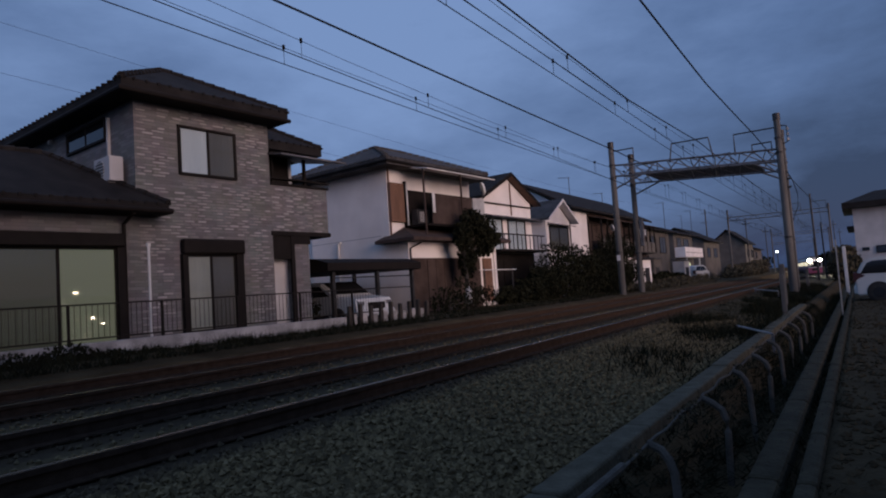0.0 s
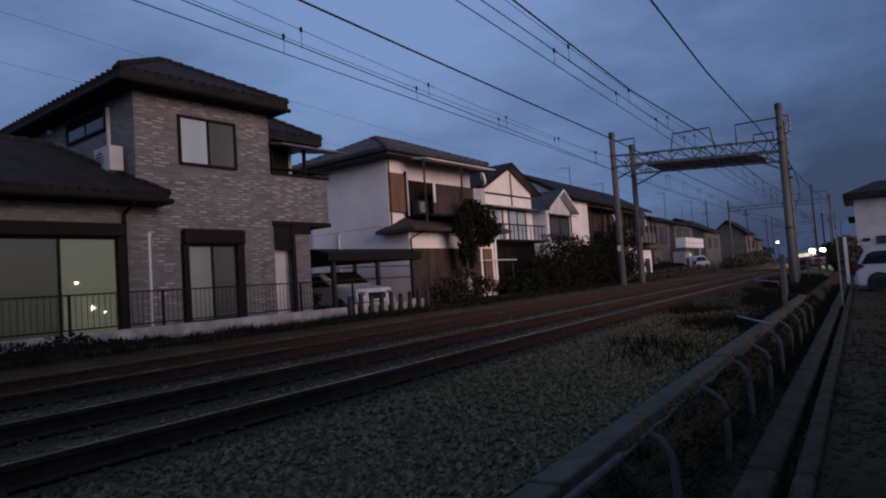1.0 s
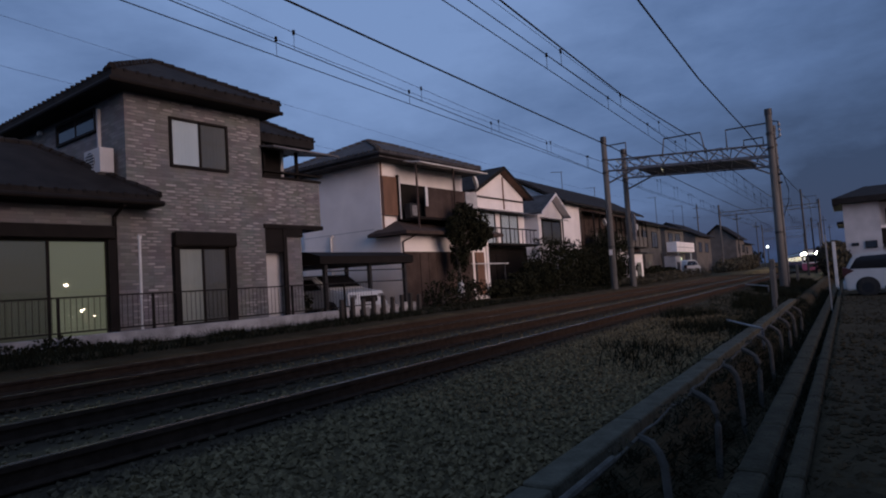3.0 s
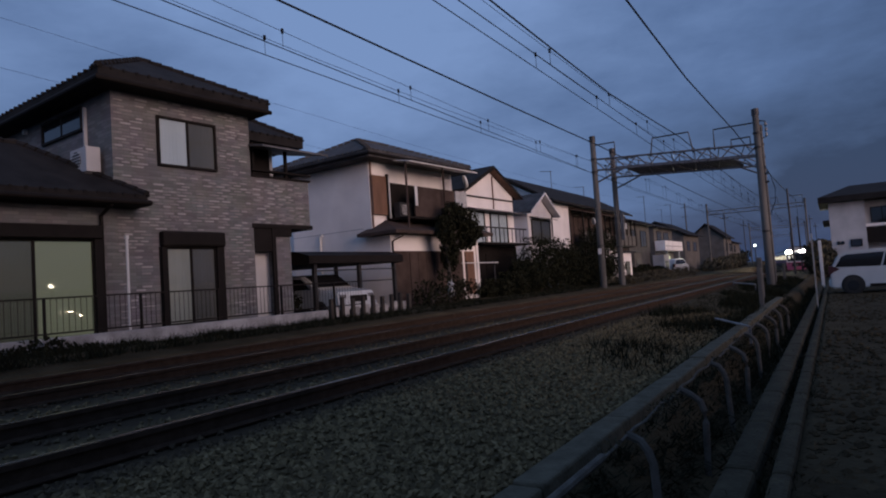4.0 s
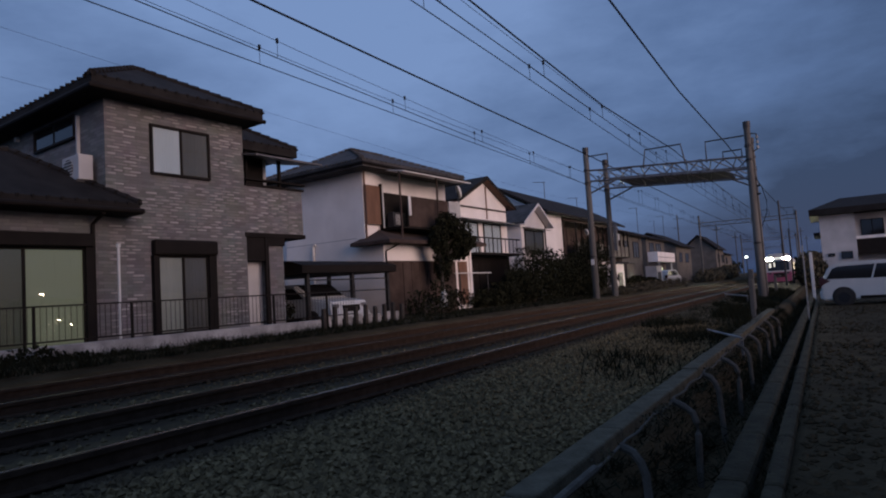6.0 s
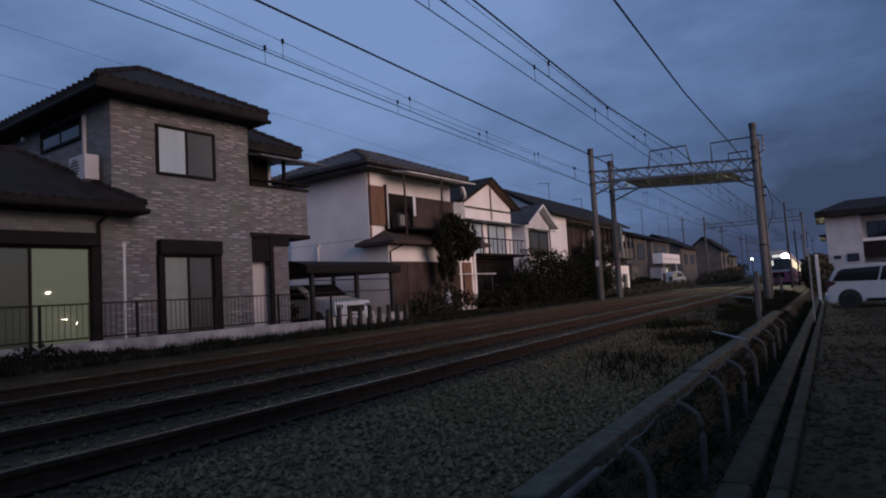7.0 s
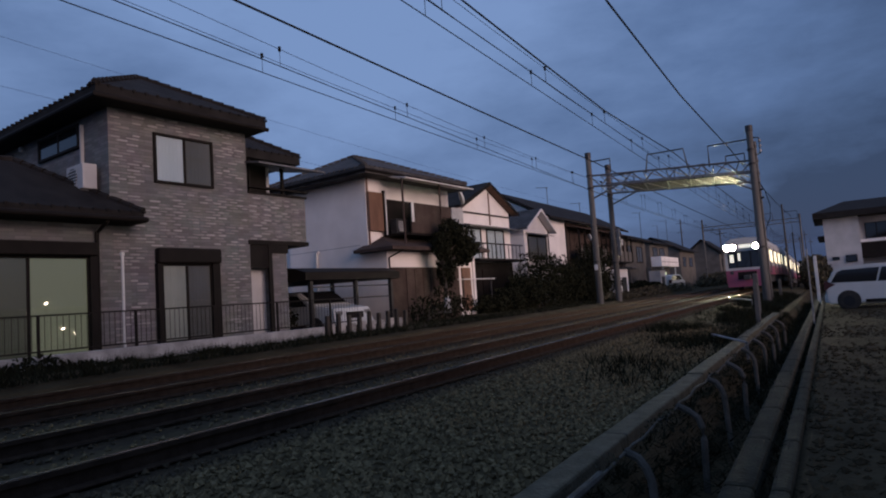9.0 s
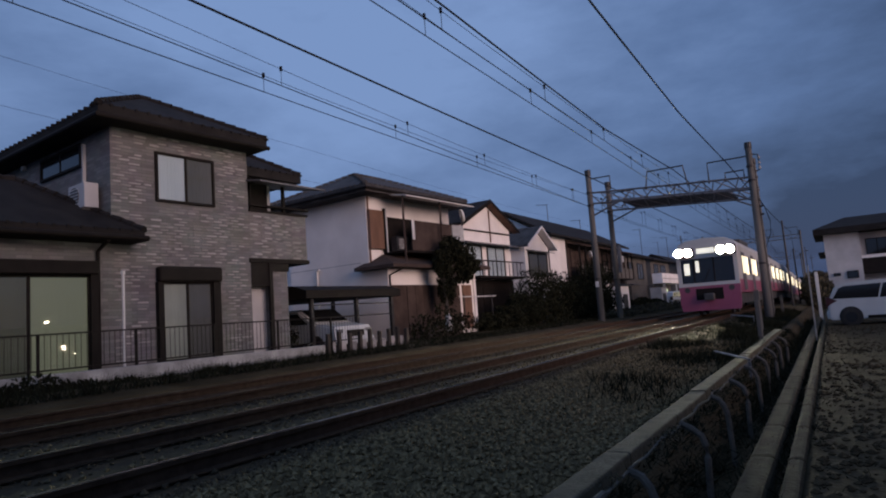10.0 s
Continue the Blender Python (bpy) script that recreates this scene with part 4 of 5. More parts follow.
# ---- vehicles ----
def wheel(parent, x, y, r, w=0.2, side=1):
    t = part("wheel", bar((x, y - w / 2, r), (x, y + w / 2, r), r, 20), RUBBER, parent, "black tyre")
    part("rim", bar((x, y - w / 2 - 0.008 if side < 0 else y + w / 2, r), (x, y - w / 2 if side < 0 else y + w / 2 + 0.008, r), r * 0.62, 16), CAR_BLACK, t, "black wheel rim")
    return t


def minivan(m, paint, label, group=""):
    """Length along x with the rear at x = 0; wheels on the ground at z = 0."""
    v = thing("minivan", label, "car", m, group)
    L, W, H = 4.7, 1.75, 1.85
    prof = [(0.05, 0.22), (0.0, 0.75), (0.05, 1.0), (0.30, 1.52), (0.62, 1.66), (1.6, 1.71), (3.0, 1.69), (3.4, 1.58), (4.05, 1.08), (4.6, 0.98), (4.72, 0.70), (4.70, 0.22)]
    bm = extrude(prof, "y", -W / 2, W / 2)
    bmesh.ops.bevel(bm, geom=[e for e in bm.edges], offset=0.05, segments=2, affect="EDGES")
    part("body", bm, paint, v, smooth=False)
    for s in (-1, 1):
        a, b = sorted((s * (W / 2 - 0.01), s * (W / 2 + 0.006)))
        part("side_window", extrude([(0.20, 1.06), (0.44, 1.46), (0.62, 1.54), (1.86, 1.57), (1.70, 1.03)], "y", a, b), DARK_GLASS, v)
        part("side_window", extrude([(1.76, 1.03), (1.92, 1.57), (2.60, 1.56), (2.60, 1.03)], "y", a, b), DARK_GLASS, v)
        part("side_window", extrude([(2.63, 1.06), (2.63, 1.54), (3.05, 1.52), (3.7, 1.08)], "y", a, b), DARK_GLASS, v)
        part("tail_lamp", extrude([(-0.03, 0.72), (-0.03, 1.10), (0.10, 1.12), (0.36, 0.98), (0.12, 0.86)], "y", min(s * 0.62, s * 0.885), max(s * 0.62, s * 0.885)), RED_LENS, v, "dark wrap-round tail lamp")
        for x in (0.76, 3.70):
            part("wheel_arch", bar((x, s * (W / 2 - 0.02), 0.34), (x, s * (W / 2 + 0.008), 0.34), 0.40, 20), RUBBER, v, "black wheel arch")
            wheel(v, x, s * (W / 2 - 0.06), 0.32, 0.2, s)
        part("sill", box(1.3, 3.3, min(s * (W / 2 - 0.05), s * (W / 2 + 0.012)), max(s * (W / 2 - 0.05), s * (W / 2 + 0.012)), 0.24, 0.36), TRIM_DARK, v)
    part("rear_window", extrude([(0.10, 1.10), (0.30, 1.50), (0.33, 1.48), (0.13, 1.08)], "y", -0.66, 0.66), DARK_GLASS, v)
    part("bumper", box(-0.05, 0.12, -0.82, 0.82, 0.28, 0.58, bevel=0.04), paint, v)
    return v


minivan(pose(-0.22, 30.4, -0.62), CAR_WHITE, "white minivan with dark windows parked side-on beside the path")
minivan(pose(-16.4, 75.5, 0.1, 0, 0, 82), CAR_WHITE, "white van parked in front of far houses")


def sedan(m, paint, label):
    v = thing("sedan_car", label, "car", m)
    W = 1.65
    prof = [(0.0, 0.35), (0.0, 0.80), (0.7, 0.95), (1.15, 1.36), (1.6, 1.44), (2.6, 1.42), (3.3, 0.98), (4.2, 0.84), (4.3, 0.35)]
    bm = extrude(prof, "y", -W / 2, W / 2)
    bmesh.ops.bevel(bm, geom=[e for e in bm.edges], offset=0.05, segments=2, affect="EDGES")
    part("body", bm, paint, v)
    for s in (-1, 1):
        a, b = sorted((s * (W / 2 - 0.01), s * (W / 2 + 0.006)))
        part("side_window", extrude([(0.95, 0.98), (1.25, 1.32), (1.85, 1.35), (1.85, 0.98)], "y", a, b), DARK_GLASS, v)
        part("side_window", extrude([(1.92, 0.98), (1.92, 1.35), (2.55, 1.33), (3.0, 0.98)], "y", a, b), DARK_GLASS, v)
        part("headlight", box(4.16, 4.24, min(s * 0.5, s * 0.76), max(s * 0.5, s * 0.76), 0.62, 0.76), METAL_GREY, v, "unlit headlight")
        for x in (0.8, 3.4):
            wheel(v, x, s * (W / 2 - 0.06), 0.30, 0.2, s)
    part("windscreen", extrude([(2.66, 1.40), (3.22, 1.03), (3.27, 1.05), (2.70, 1.43)], "y", -0.70, 0.70), DARK_GLASS, v)
    part("roof_panel", box(1.25, 2.62, -0.78, 0.78, 1.435, 1.455), CAR_BLACK, v, "black roof panel")
    part("grille", box(4.25, 4.32, -0.36, 0.36, 0.52, 0.72), TRIM_DARK, v, "dark grille")
    part("bumper", box(4.1, 4.36, -0.78, 0.78, 0.30, 0.50, bevel=0.03), paint, v)
    return v


sedan(pose(-17.2, 16.0, -0.04, 0, 0, -4), CAR_WHITE, "white car with a dark roof parked nose out under the carport")


# ---- houses further along ----
def row_house(label, x, y, rz, wide, deep, eave, rise, wall, roof_mat, ridge="x", gable=True, windows=(), extra=None, curtain=None):
    """A two-storey house; its front (at local x = 0) faces the tracks and runs along local y."""
    h = thing("row_house", label, "house", pose(x, y, 0, 0, 0, rz), "houses along the railway")
    part("wall", box(-deep, 0, 0, wide, 0.0, eave), wall, h)
    if ridge == "x" and gable:
        part("gable", extrude([(0, eave), (wide, eave), (wide / 2, eave + rise * 0.93)], "x", -deep, -0.01), wall, h)
        part("roof", hip(-deep - 0.4, 0.45, -0.45, wide + 0.45, eave - 0.12, rise + 0.1, 0, 0.12, "x", (True, True)), roof_mat, h)
    elif gable:
        part("gable", extrude([(-deep, eave), (0, eave), (-deep / 2, eave + rise * 0.93)], "y", 0.01, wide - 0.01), wall, h)
        part("roof", hip(-deep - 0.5, 0.6, -0.5, wide + 0.5, eave - 0.12, rise + 0.1, 0, 0.16, "y", (True, True)), roof_mat, h)
    else:
        part("roof", hip(-deep - 0.5, 0.6, -0.5, wide + 0.5, eave - 0.05, rise, min(wide, deep) / 2, 0.18, ridge), roof_mat, h)
    for (a, b, c, d, n) in windows:
        window(h, 0.0, a, b, c, d, n, TRIM_DARK, curtain or CURTAIN_GREY)
    if extra:
        extra(h)
    return h


def slope_strip(wide, eave, rise, lo, hi, x0, x1, s):
    """A strip that follows one slope of a gable roof from ridge to eave; lo and hi are heights over its underside."""
    m, e = (wide / 2, eave - 0.02 + rise), (wide / 2 + s * (wide / 2 + 0.45), eave - 0.12)
    return extrude([(m[0], m[1] + lo), (e[0], e[1] + lo), (e[0], e[1] + hi), (m[0], m[1] + hi)][::s], "x", x0, x1)


def bay_trim(h):
    for s in (-1, 1):
        part("soffit", slope_strip(3.9, 4.85, 1.25, -0.035, -0.006, 0.0, 0.44, s), PLASTER, h, "white boarded soffit")
        part("bargeboard", slope_strip(3.9, 4.85, 1.25, -0.06, 0.10, 0.454, 0.49, s), PLASTER, h, "white bargeboard")
    part("window_canopy", pent(0.0, 0.55, 0.3, 3.6, 4.62, 4.50, 0.05), METAL_GREY, h, "pale window canopy")
    part("side_pipe", tube([(0.05, 3.8, 4.7), (0.05, 3.8, 0.3)], 0.04, 8), TRIM_DARK, h)


def gable_trim(h):
    # the boarding's near-black colour also holds the shade under the balcony
    part("boarding", box(0.0, 0.03, 0.35, 5.3, 0.0, 2.66), TRIM_DARK, h, "dark timber boarding under the balcony, darkened by painted shade")
    for a, b in ((0.5, 1.7), (1.78, 2.98)):
        part("shutter", box(0.03, 0.07, a, b, 0.35, 2.25, bevel=0.01), TRIM_DARK, h, "closed dark wooden shutter")
    for s in (-1, 1):
        part("soffit", slope_strip(5.3, 5.55, 1.4, -0.035, -0.006, 0.0, 0.44, s), WOOD_BROWN, h, "brown boarded soffit")
        part("bargeboard", slope_strip(5.3, 5.55, 1.4, -0.08, 0.06, 0.454, 0.48, s), TRIM_DARK, h)
    part("beam", box(0.0, 0.064, 0.0, 5.3, 5.25, 5.33), TRIM_DARK, h)
    part("beam", box(0.0, 0.06, 3.02, 3.07, 4.75, 6.55), WOOD_BROWN, h)
    part("canopy", pent(0.0, 0.6, 0.1, 5.3, 4.70, 4.55, 0.06), METAL_GREY, h, "pale window canopy")
    part("balcony_rail", box(0.75, 0.8, 0.3, 5.3, 3.55, 3.62), TRIM_DARK, h)
    for i in range(11):
        part("rail_bar", box(0.76, 0.79, 0.4 + i * 0.45, 0.43 + i * 0.45, 2.8, 3.55), TRIM_DARK, h)
    part("balcony_floor", box(0.0, 0.85, 0.3, 5.3, 2.68, 2.8), TRIM_DARK, h)


row_house("white plaster house with a brown-trimmed gable facing the tracks", -15.9, 28.1, -3, 5.3, 8, 5.55, 1.4, PLASTER, ROOF, "x", True,
          [(0.6, 1.9, 2.85, 4.45, 1), (2.6, 4.4, 2.85, 4.45, 2)], gable_trim, CURTAIN_SKY_TINT)


row_house("small pale grey plaster house with a gable over a wide window", -15.8, 35.8, 0, 3.9, 6, 4.85, 1.25, PLASTER, ROOF_GREY, "x", True, [(0.5, 3.4, 3.0, 4.4, 2)], bay_trim)


def long_balcony(h):
    part("boarding", box(0.0, 0.04, 3.8, 19.2, 0.0, 6.1), ROOF_BROWN, h, "weathered brown boarding")
    for y0, y1 in ((4.0, 11.0), (12.0, 18.8)):
        b = part("balcony", box(0.04, 1.0, y0, y1, 3.0, 3.12), TRIM_DARK, h)
        part("balcony_front", box(0.96, 1.0, y0, y1, 3.12, 4.05), PLASTER_TAN, b, "tan balcony front")
        for i in range(6):
            y = y0 + (y1 - y0 - 0.1) * i / 5
            part("post", box(0.94, 1.04, y, y + 0.09, 3.12, 5.6), TRIM_DARK, b)
        part("canopy", pent(0.0, 1.25, y0 - 0.1, y1 + 0.1, 5.85, 5.55, 0.06), ROOF_BROWN, b, "brown balcony canopy")
    part("dish", bar((1.08, 6.2, 4.9), (1.14, 6.26, 4.92), 0.28, 14, r2=0.24), WHITE_PLASTIC, h, "white satellite dish")
    part("white_panel", box(1.0, 1.05, 9.0, 10.6, 1.3, 2.6), WHITE_PLASTIC, h, "white sheet panel")
    part("shed_wall", box(0.04, 1.0, 8.6, 11.0, 0.0, 2.8), PLASTER_GREY, h)
    part("rain_pipe", tube([(0.08, 3.7, 6.0), (0.08, 3.7, 0.2)], 0.045, 8), TRIM_DARK, h)


row_house("long two-storey house with dark balconies and a tiled roof", -17.0, 42.5, 0, 19.3, 7, 6.15, 2.15, PLASTER, ROOF, "y", True, [(4.6, 6.6, 3.9, 5.3, 2), (8.0, 10.4, 3.9, 5.3, 2), (12.6, 14.8, 3.9, 5.3, 2), (15.6, 18.0, 3.9, 5.3, 2), (5.0, 7.4, 0.6, 2.3, 2), (13.0, 15.5, 0.6, 2.3, 2)], long_balcony)
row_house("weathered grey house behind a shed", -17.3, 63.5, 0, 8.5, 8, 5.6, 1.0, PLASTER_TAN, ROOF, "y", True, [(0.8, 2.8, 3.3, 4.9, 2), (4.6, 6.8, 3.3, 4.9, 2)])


def white_balcony(h):
    part("balcony", box(0.0, 1.2, 0.2, 10.2, 2.9, 4.1, bevel=0.03), PLASTER, h, "white balcony front")
    part("balcony_band", box(1.2, 1.22, 0.25, 10.15, 3.42, 3.48), METAL_GREY, h)
    for y in (4.6, 6.6):
        part("porch_window", box(0.0, 0.05, y, y + 1.1, 0.6, 2.3), PORCH_GLOW, h, "lit pane beside the porch")
    for y in (1.1, 8.2):
        part("balcony_post", box(1.0, 1.15, y, y + 0.15, 0.0, 2.9), PLASTER_GREY, h)


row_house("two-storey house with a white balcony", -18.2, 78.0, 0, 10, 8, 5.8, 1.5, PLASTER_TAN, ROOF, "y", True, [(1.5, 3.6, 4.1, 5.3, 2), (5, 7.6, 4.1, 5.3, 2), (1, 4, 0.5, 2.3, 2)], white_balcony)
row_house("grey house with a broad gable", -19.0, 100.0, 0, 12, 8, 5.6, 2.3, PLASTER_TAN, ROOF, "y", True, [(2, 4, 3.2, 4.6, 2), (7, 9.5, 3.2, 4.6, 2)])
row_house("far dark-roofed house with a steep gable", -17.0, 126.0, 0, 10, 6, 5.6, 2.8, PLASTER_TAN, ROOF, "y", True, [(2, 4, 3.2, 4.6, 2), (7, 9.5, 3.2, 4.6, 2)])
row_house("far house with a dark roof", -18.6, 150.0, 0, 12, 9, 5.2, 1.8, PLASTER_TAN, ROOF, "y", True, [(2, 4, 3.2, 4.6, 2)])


def right_house():
    h = thing("plaster_house", "pale plaster house with a dark hip roof beyond the parked van", "house", pose(0.0, 62.0, -0.6))
    part("wall", box(-0.1, 2.4, 0, 9, 0, 5.92), PLASTER_GREY, h, "pale plaster wall")
    part("side_wing", box(2.4, 9, 1.6, 9, 0, 5.92), PLASTER_GREY, h)
    part("balcony", box(2.4, 8.5, 0.3, 1.6, 2.4, 3.7), TRIM_DARK, h)
    part("balcony_top", box(2.4, 8.5, 0.25, 0.35, 3.7, 3.95), PLASTER, h)
    part("roof", hip(-0.8, 8.0, -0.8, 8.4, 5.90, 1.15, 2.4, 0.48, "x"), ROOF, h, "dark tiled hip roof")
    part("side_eave", box(-0.6, -0.1, 0.2, 9, 4.3, 4.5), TRIM_DARK, h)
    window(h, 0.0, 0.35, 0.75, 2.45, 2.6, 1, TRIM_DARK, axis="x", face=-1)
    window(h, 0.0, 1.3, 2.0, 2.2, 2.7, 1, TRIM_DARK, axis="x", face=-1)
    window(h, 1.6, 2.9, 4.4, 3.95, 5.3, 2, TRIM_DARK, axis="x", face=-1)
    return h


right_house()


def sun_block_house():
    """Unseen house across the path, behind and beside the camera, added to block sun."""
    h = thing("neighbour_house", "plain grey unseen house added across the path to block the low sun", "house", pose(7.0, -16.0, -0.6), "houses along the railway")
    part("wall", box(0, 8, 0, 21.0, 0, 6.6), PLASTER_GREY, h)
    part("roof", hip(-0.6, 8.6, -0.6, 21.6, 6.55, 1.5, 3.5, 0.2, "y"), ROOF, h)
    for y in (2.0, 7.5, 12.5):
        window(h, 0.0, y, y + 1.7, 3.6, 4.9, 2, TRIM_DARK, face=-1)
        window(h, 0.0, y, y + 1.7, 0.8, 2.4, 2, TRIM_DARK, face=-1)
    return h


sun_block_house()


def boundary_wall():
    """Unseen plain wall beyond the path's lamps, added to shade ground from the sun."""
    w = thing("boundary_wall", "plain grey unseen block wall added beyond the path to shade the ground", "wall", pose(10.6, 5.6, -0.6), kind="structure")
    for i in range(19):
        part("wall_panel", box(0.0, 0.15, i * 3.0, i * 3.0 + 2.98, -0.1, 2.5), CONCRETE, w)
        part("pier", box(-0.05, 0.0, i * 3.0 - 0.12, i * 3.0 + 0.12, -0.1, 2.55), CONCRETE, w)
    return w


boundary_wall()


# ---- poles, posts, lamps on the path side ----
def utility_pole(x, y, top, lean=0.0, r=0.11):
    p = thing("utility_pole", "dark concrete utility pole beside the railway", "utility pole", pose(x, y, -0.6), "utility poles")
    part("shaft", bar((0, 0, 0), (lean, 0, top + 0.6), r, 10, r2=r * 0.7), METAL_DARK, p)
    part("cap", bar((lean, 0, top + 0.55), (lean, 0, top + 0.62), r * 0.8, 8), METAL_DARK, p)
    if top < 7:
        return p
    part("crossarm", box(lean - 0.5, lean + 0.5, -0.04, 0.04, top - 0.2, top - 0.1), METAL_DARK, p)
    for d in (-0.4, 0.0, 0.4):
        part("insulator", bar((lean + d, 0, top - 0.1), (lean + d, 0, top + 0.06), 0.04, 8), CONCRETE, p)
    return p


for x, y, top in ((-2.65, 56, 6.36), (-2.75, 72, 5.0), (-3.4, 140, 9.0), (-12.8, 120, 7.9), (-13.1, 100, 8.2), (-3.2, 175, 9)):
    utility_pole(x, y, top, -0.06, 0.09)


def marker_post(x, y, z, h, r, label, mat=None):
    p = thing("marker_post", label, "post", pose(x, y, z), "posts beside the track")
    part("shaft", box(-r, r, -r, r, 0, h, bevel=r * 0.25), mat or CONCRETE, p)
    part("cap", box(-r * 0.8, r * 0.8, -r * 0.8, r * 0.8, h, h + 0.03), mat or CONCRETE, p)
    return p


marker_post(-1.72, 18.6, -0.5, 1.2, 0.055, "weathered concrete post beside the mast", POLE_CONC)
marker_post(-2.19, 24.0, -0.6, 1.58, 0.08, "weathered concrete post by the ballast edge", POLE_CONC)
marker_post(-0.55, 22.4, -0.7, 2.3, 0.02, "thin pale stake beside the gutter", CONCRETE)
marker_post(-2.45, 40.0, -0.9, 1.55, 0.07, "weathered concrete post beyond the gantry", POLE_CONC)
marker_post(-0.60, 38.0, -0.7, 2.42, 0.075, "pale gate pillar by the house", WHITE_PLASTIC)


def street_lamp(x, y, z, mat, label, size=0.28):
    p = thing("street_lamp", label, "street lamp", pose(x, y, -0.6), "street lamps")
    part("pole", bar((0, 0, 0), (0, 0, z + 0.6), 0.06, 8), METAL_DARK, p)
    part("lamp_head", box(-size, size, -0.12, 0.12, z + 0.42, z + 0.58, bevel=0.04), METAL_GREY, p)
    part("lens", box(-size * 0.9, size * 0.9, -0.13, -0.10, z + 0.34, z + 0.56), mat, p, "glowing lamp lens")
    return p


street_lamp(-9.95, 105.0, 3.4, STREET_GLOW, "lit white street lamp far along the line", 0.16)
street_lamp(-1.2, 110.0, 2.0, WARM_GLOW, "lit warm lamp far along the path", 0.3)


def lamp_post(x, y, z, label):
    p = thing("street_lamp", label, "street lamp", pose(x, y, -0.6), "street lamps")
    part("pole", bar((0, 0, 0), (0, 0, z + 0.6), 0.07, 8), METAL_DARK, p)
    part("shade", bar((0, 0, z + 0.68), (0, 0, z + 0.82), 0.26, 14, r2=0.08), METAL_DARK, p)
    part("bulb", bar((0, 0, z + 0.56), (0, 0, z + 0.68), 0.09, 12), REAR_LAMP, p, "glowing bulb")
    return p


lamp_post(9.5, 14.16, 2.07, "lit street lamp behind the path, mirrored in the garden doors")
# two low unseen bulbs stand in for car headlamps seen only as reflections
lamp_post(9.5, 14.94, 0.68, "low unseen bulb standing in for a car headlamp, mirrored in the garden doors")
lamp_post(9.5, 15.57, 0.39, "low unseen bulb standing in for a car headlamp, mirrored in the garden doors")


# ---- yard clutter before the second house ----
def yard_clutter():
    p = thing("laundry_pole", "pale laundry pole on two dark stands", "laundry pole", pose(-13.4, 23.2, -0.2))
    part("pole", bar((0, 0, 1.85), (0, 3.4, 1.85), 0.025, 8), WHITE_PLASTIC, p)
    for y in (0.4, 3.0):
        part("stand", bar((0, y, 0), (0, y, 1.95), 0.03, 8), METAL_DARK, p)
    b = thing("water_butt", "small pale plastic container by the wall", "container", pose(-12.8, 21.2, 0.30))
    part("body", bar((0, 0, 0), (0, 0, 0.5), 0.15, 14, r2=0.13), WHITE_PLASTIC, b)
    part("neck", bar((0, 0, 0.5), (0, 0, 0.68), 0.13, 14, r2=0.05), WHITE_PLASTIC, b)


yard_clutter()


def garden_shed(x, y, w, h, mat, label):
    """A small storage shed with a lean-to roof, its door towards the tracks."""
    s = thing("garden_shed", label, "shed", pose(x, y, 0.0), "sheds by the houses")
    part("body", box(-1.2, 0, 0, w, 0, h), mat, s)
    part("roof", pent(-1.35, 0.2, -0.12, w + 0.12, h + 0.32, h + 0.08, 0.07), METAL_DARK, s)
    part("door", box(0.0, 0.03, w * 0.2, w * 0.75, 0.05, h * 0.70), METAL_DARK, s, "dark shed door")
    part("handle", box(0.03, 0.06, w * 0.68, w * 0.71, h * 0.38, h * 0.46), TRIM_DARK, s)
    return s


garden_shed(-14.9, 47.4, 2.6, 2.45, PLASTER, "white storage shed before the long house")
garden_shed(-14.9, 52.7, 2.4, 2.3, PLASTER, "pale shed with a dark door before the long house")
garden_shed(-15.4, 58.0, 2.4, 2.4, PLASTER_TAN, "tan shed beside the hedge")
garden_shed(-15.8, 71.5, 2.6, 2.3, PLASTER_GREY, "grey shed between far houses")


def laundry(x, y, z, n, label):
    l = thing("laundry", label, "laundry", pose(x, y, z))
    part("rod", bar((0, 0, 0.0), (0, n * 0.62, 0.0), 0.015, 6), METAL_GREY, l)
    for i in range(n):
        part("cloth", box(-0.012, 0.012, 0.08 + i * 0.6, 0.5 + i * 0.6, -0.55 - 0.2 * (i % 2), 0.0), (WHITE_PLASTIC, PLASTER_GREY, PLASTER)[i % 3], l)
    for y0 in (0.0, n * 0.62):
        part("hanger", bar((0, y0, 0), (0, y0, 0.45), 0.012, 5), METAL_GREY, l)
    return l


laundry(-15.9, 55.2, 5.15, 5, "pale washing hung under the balcony canopy")


def loose_pipe(a, b, r, label):
    p = thing("pipe", label, "pipe")
    part("tube", bar(a, b, r, 8), CONCRETE, p)
    part("stand", box(b[0] - 0.02, b[0] + 0.02, b[1] - 0.02, b[1] + 0.02, -0.75, b[2]), METAL_GREY, p)
    part("stand", box(a[0] - 0.02, a[0] + 0.02, a[1] - 0.02, a[1] + 0.02, -0.5, a[2]), METAL_GREY, p)
    return p


loose_pipe((-2.15, 13.8, -0.20), (-1.32, 11.9, -0.20), 0.02, "thin pale pipe on low stands across the ballast edge")
loose_pipe((-4.05, 31.8, -0.02), (-2.75, 27.9, -0.02), 0.03, "thin pale pipe on low stands beside the gantry mast")


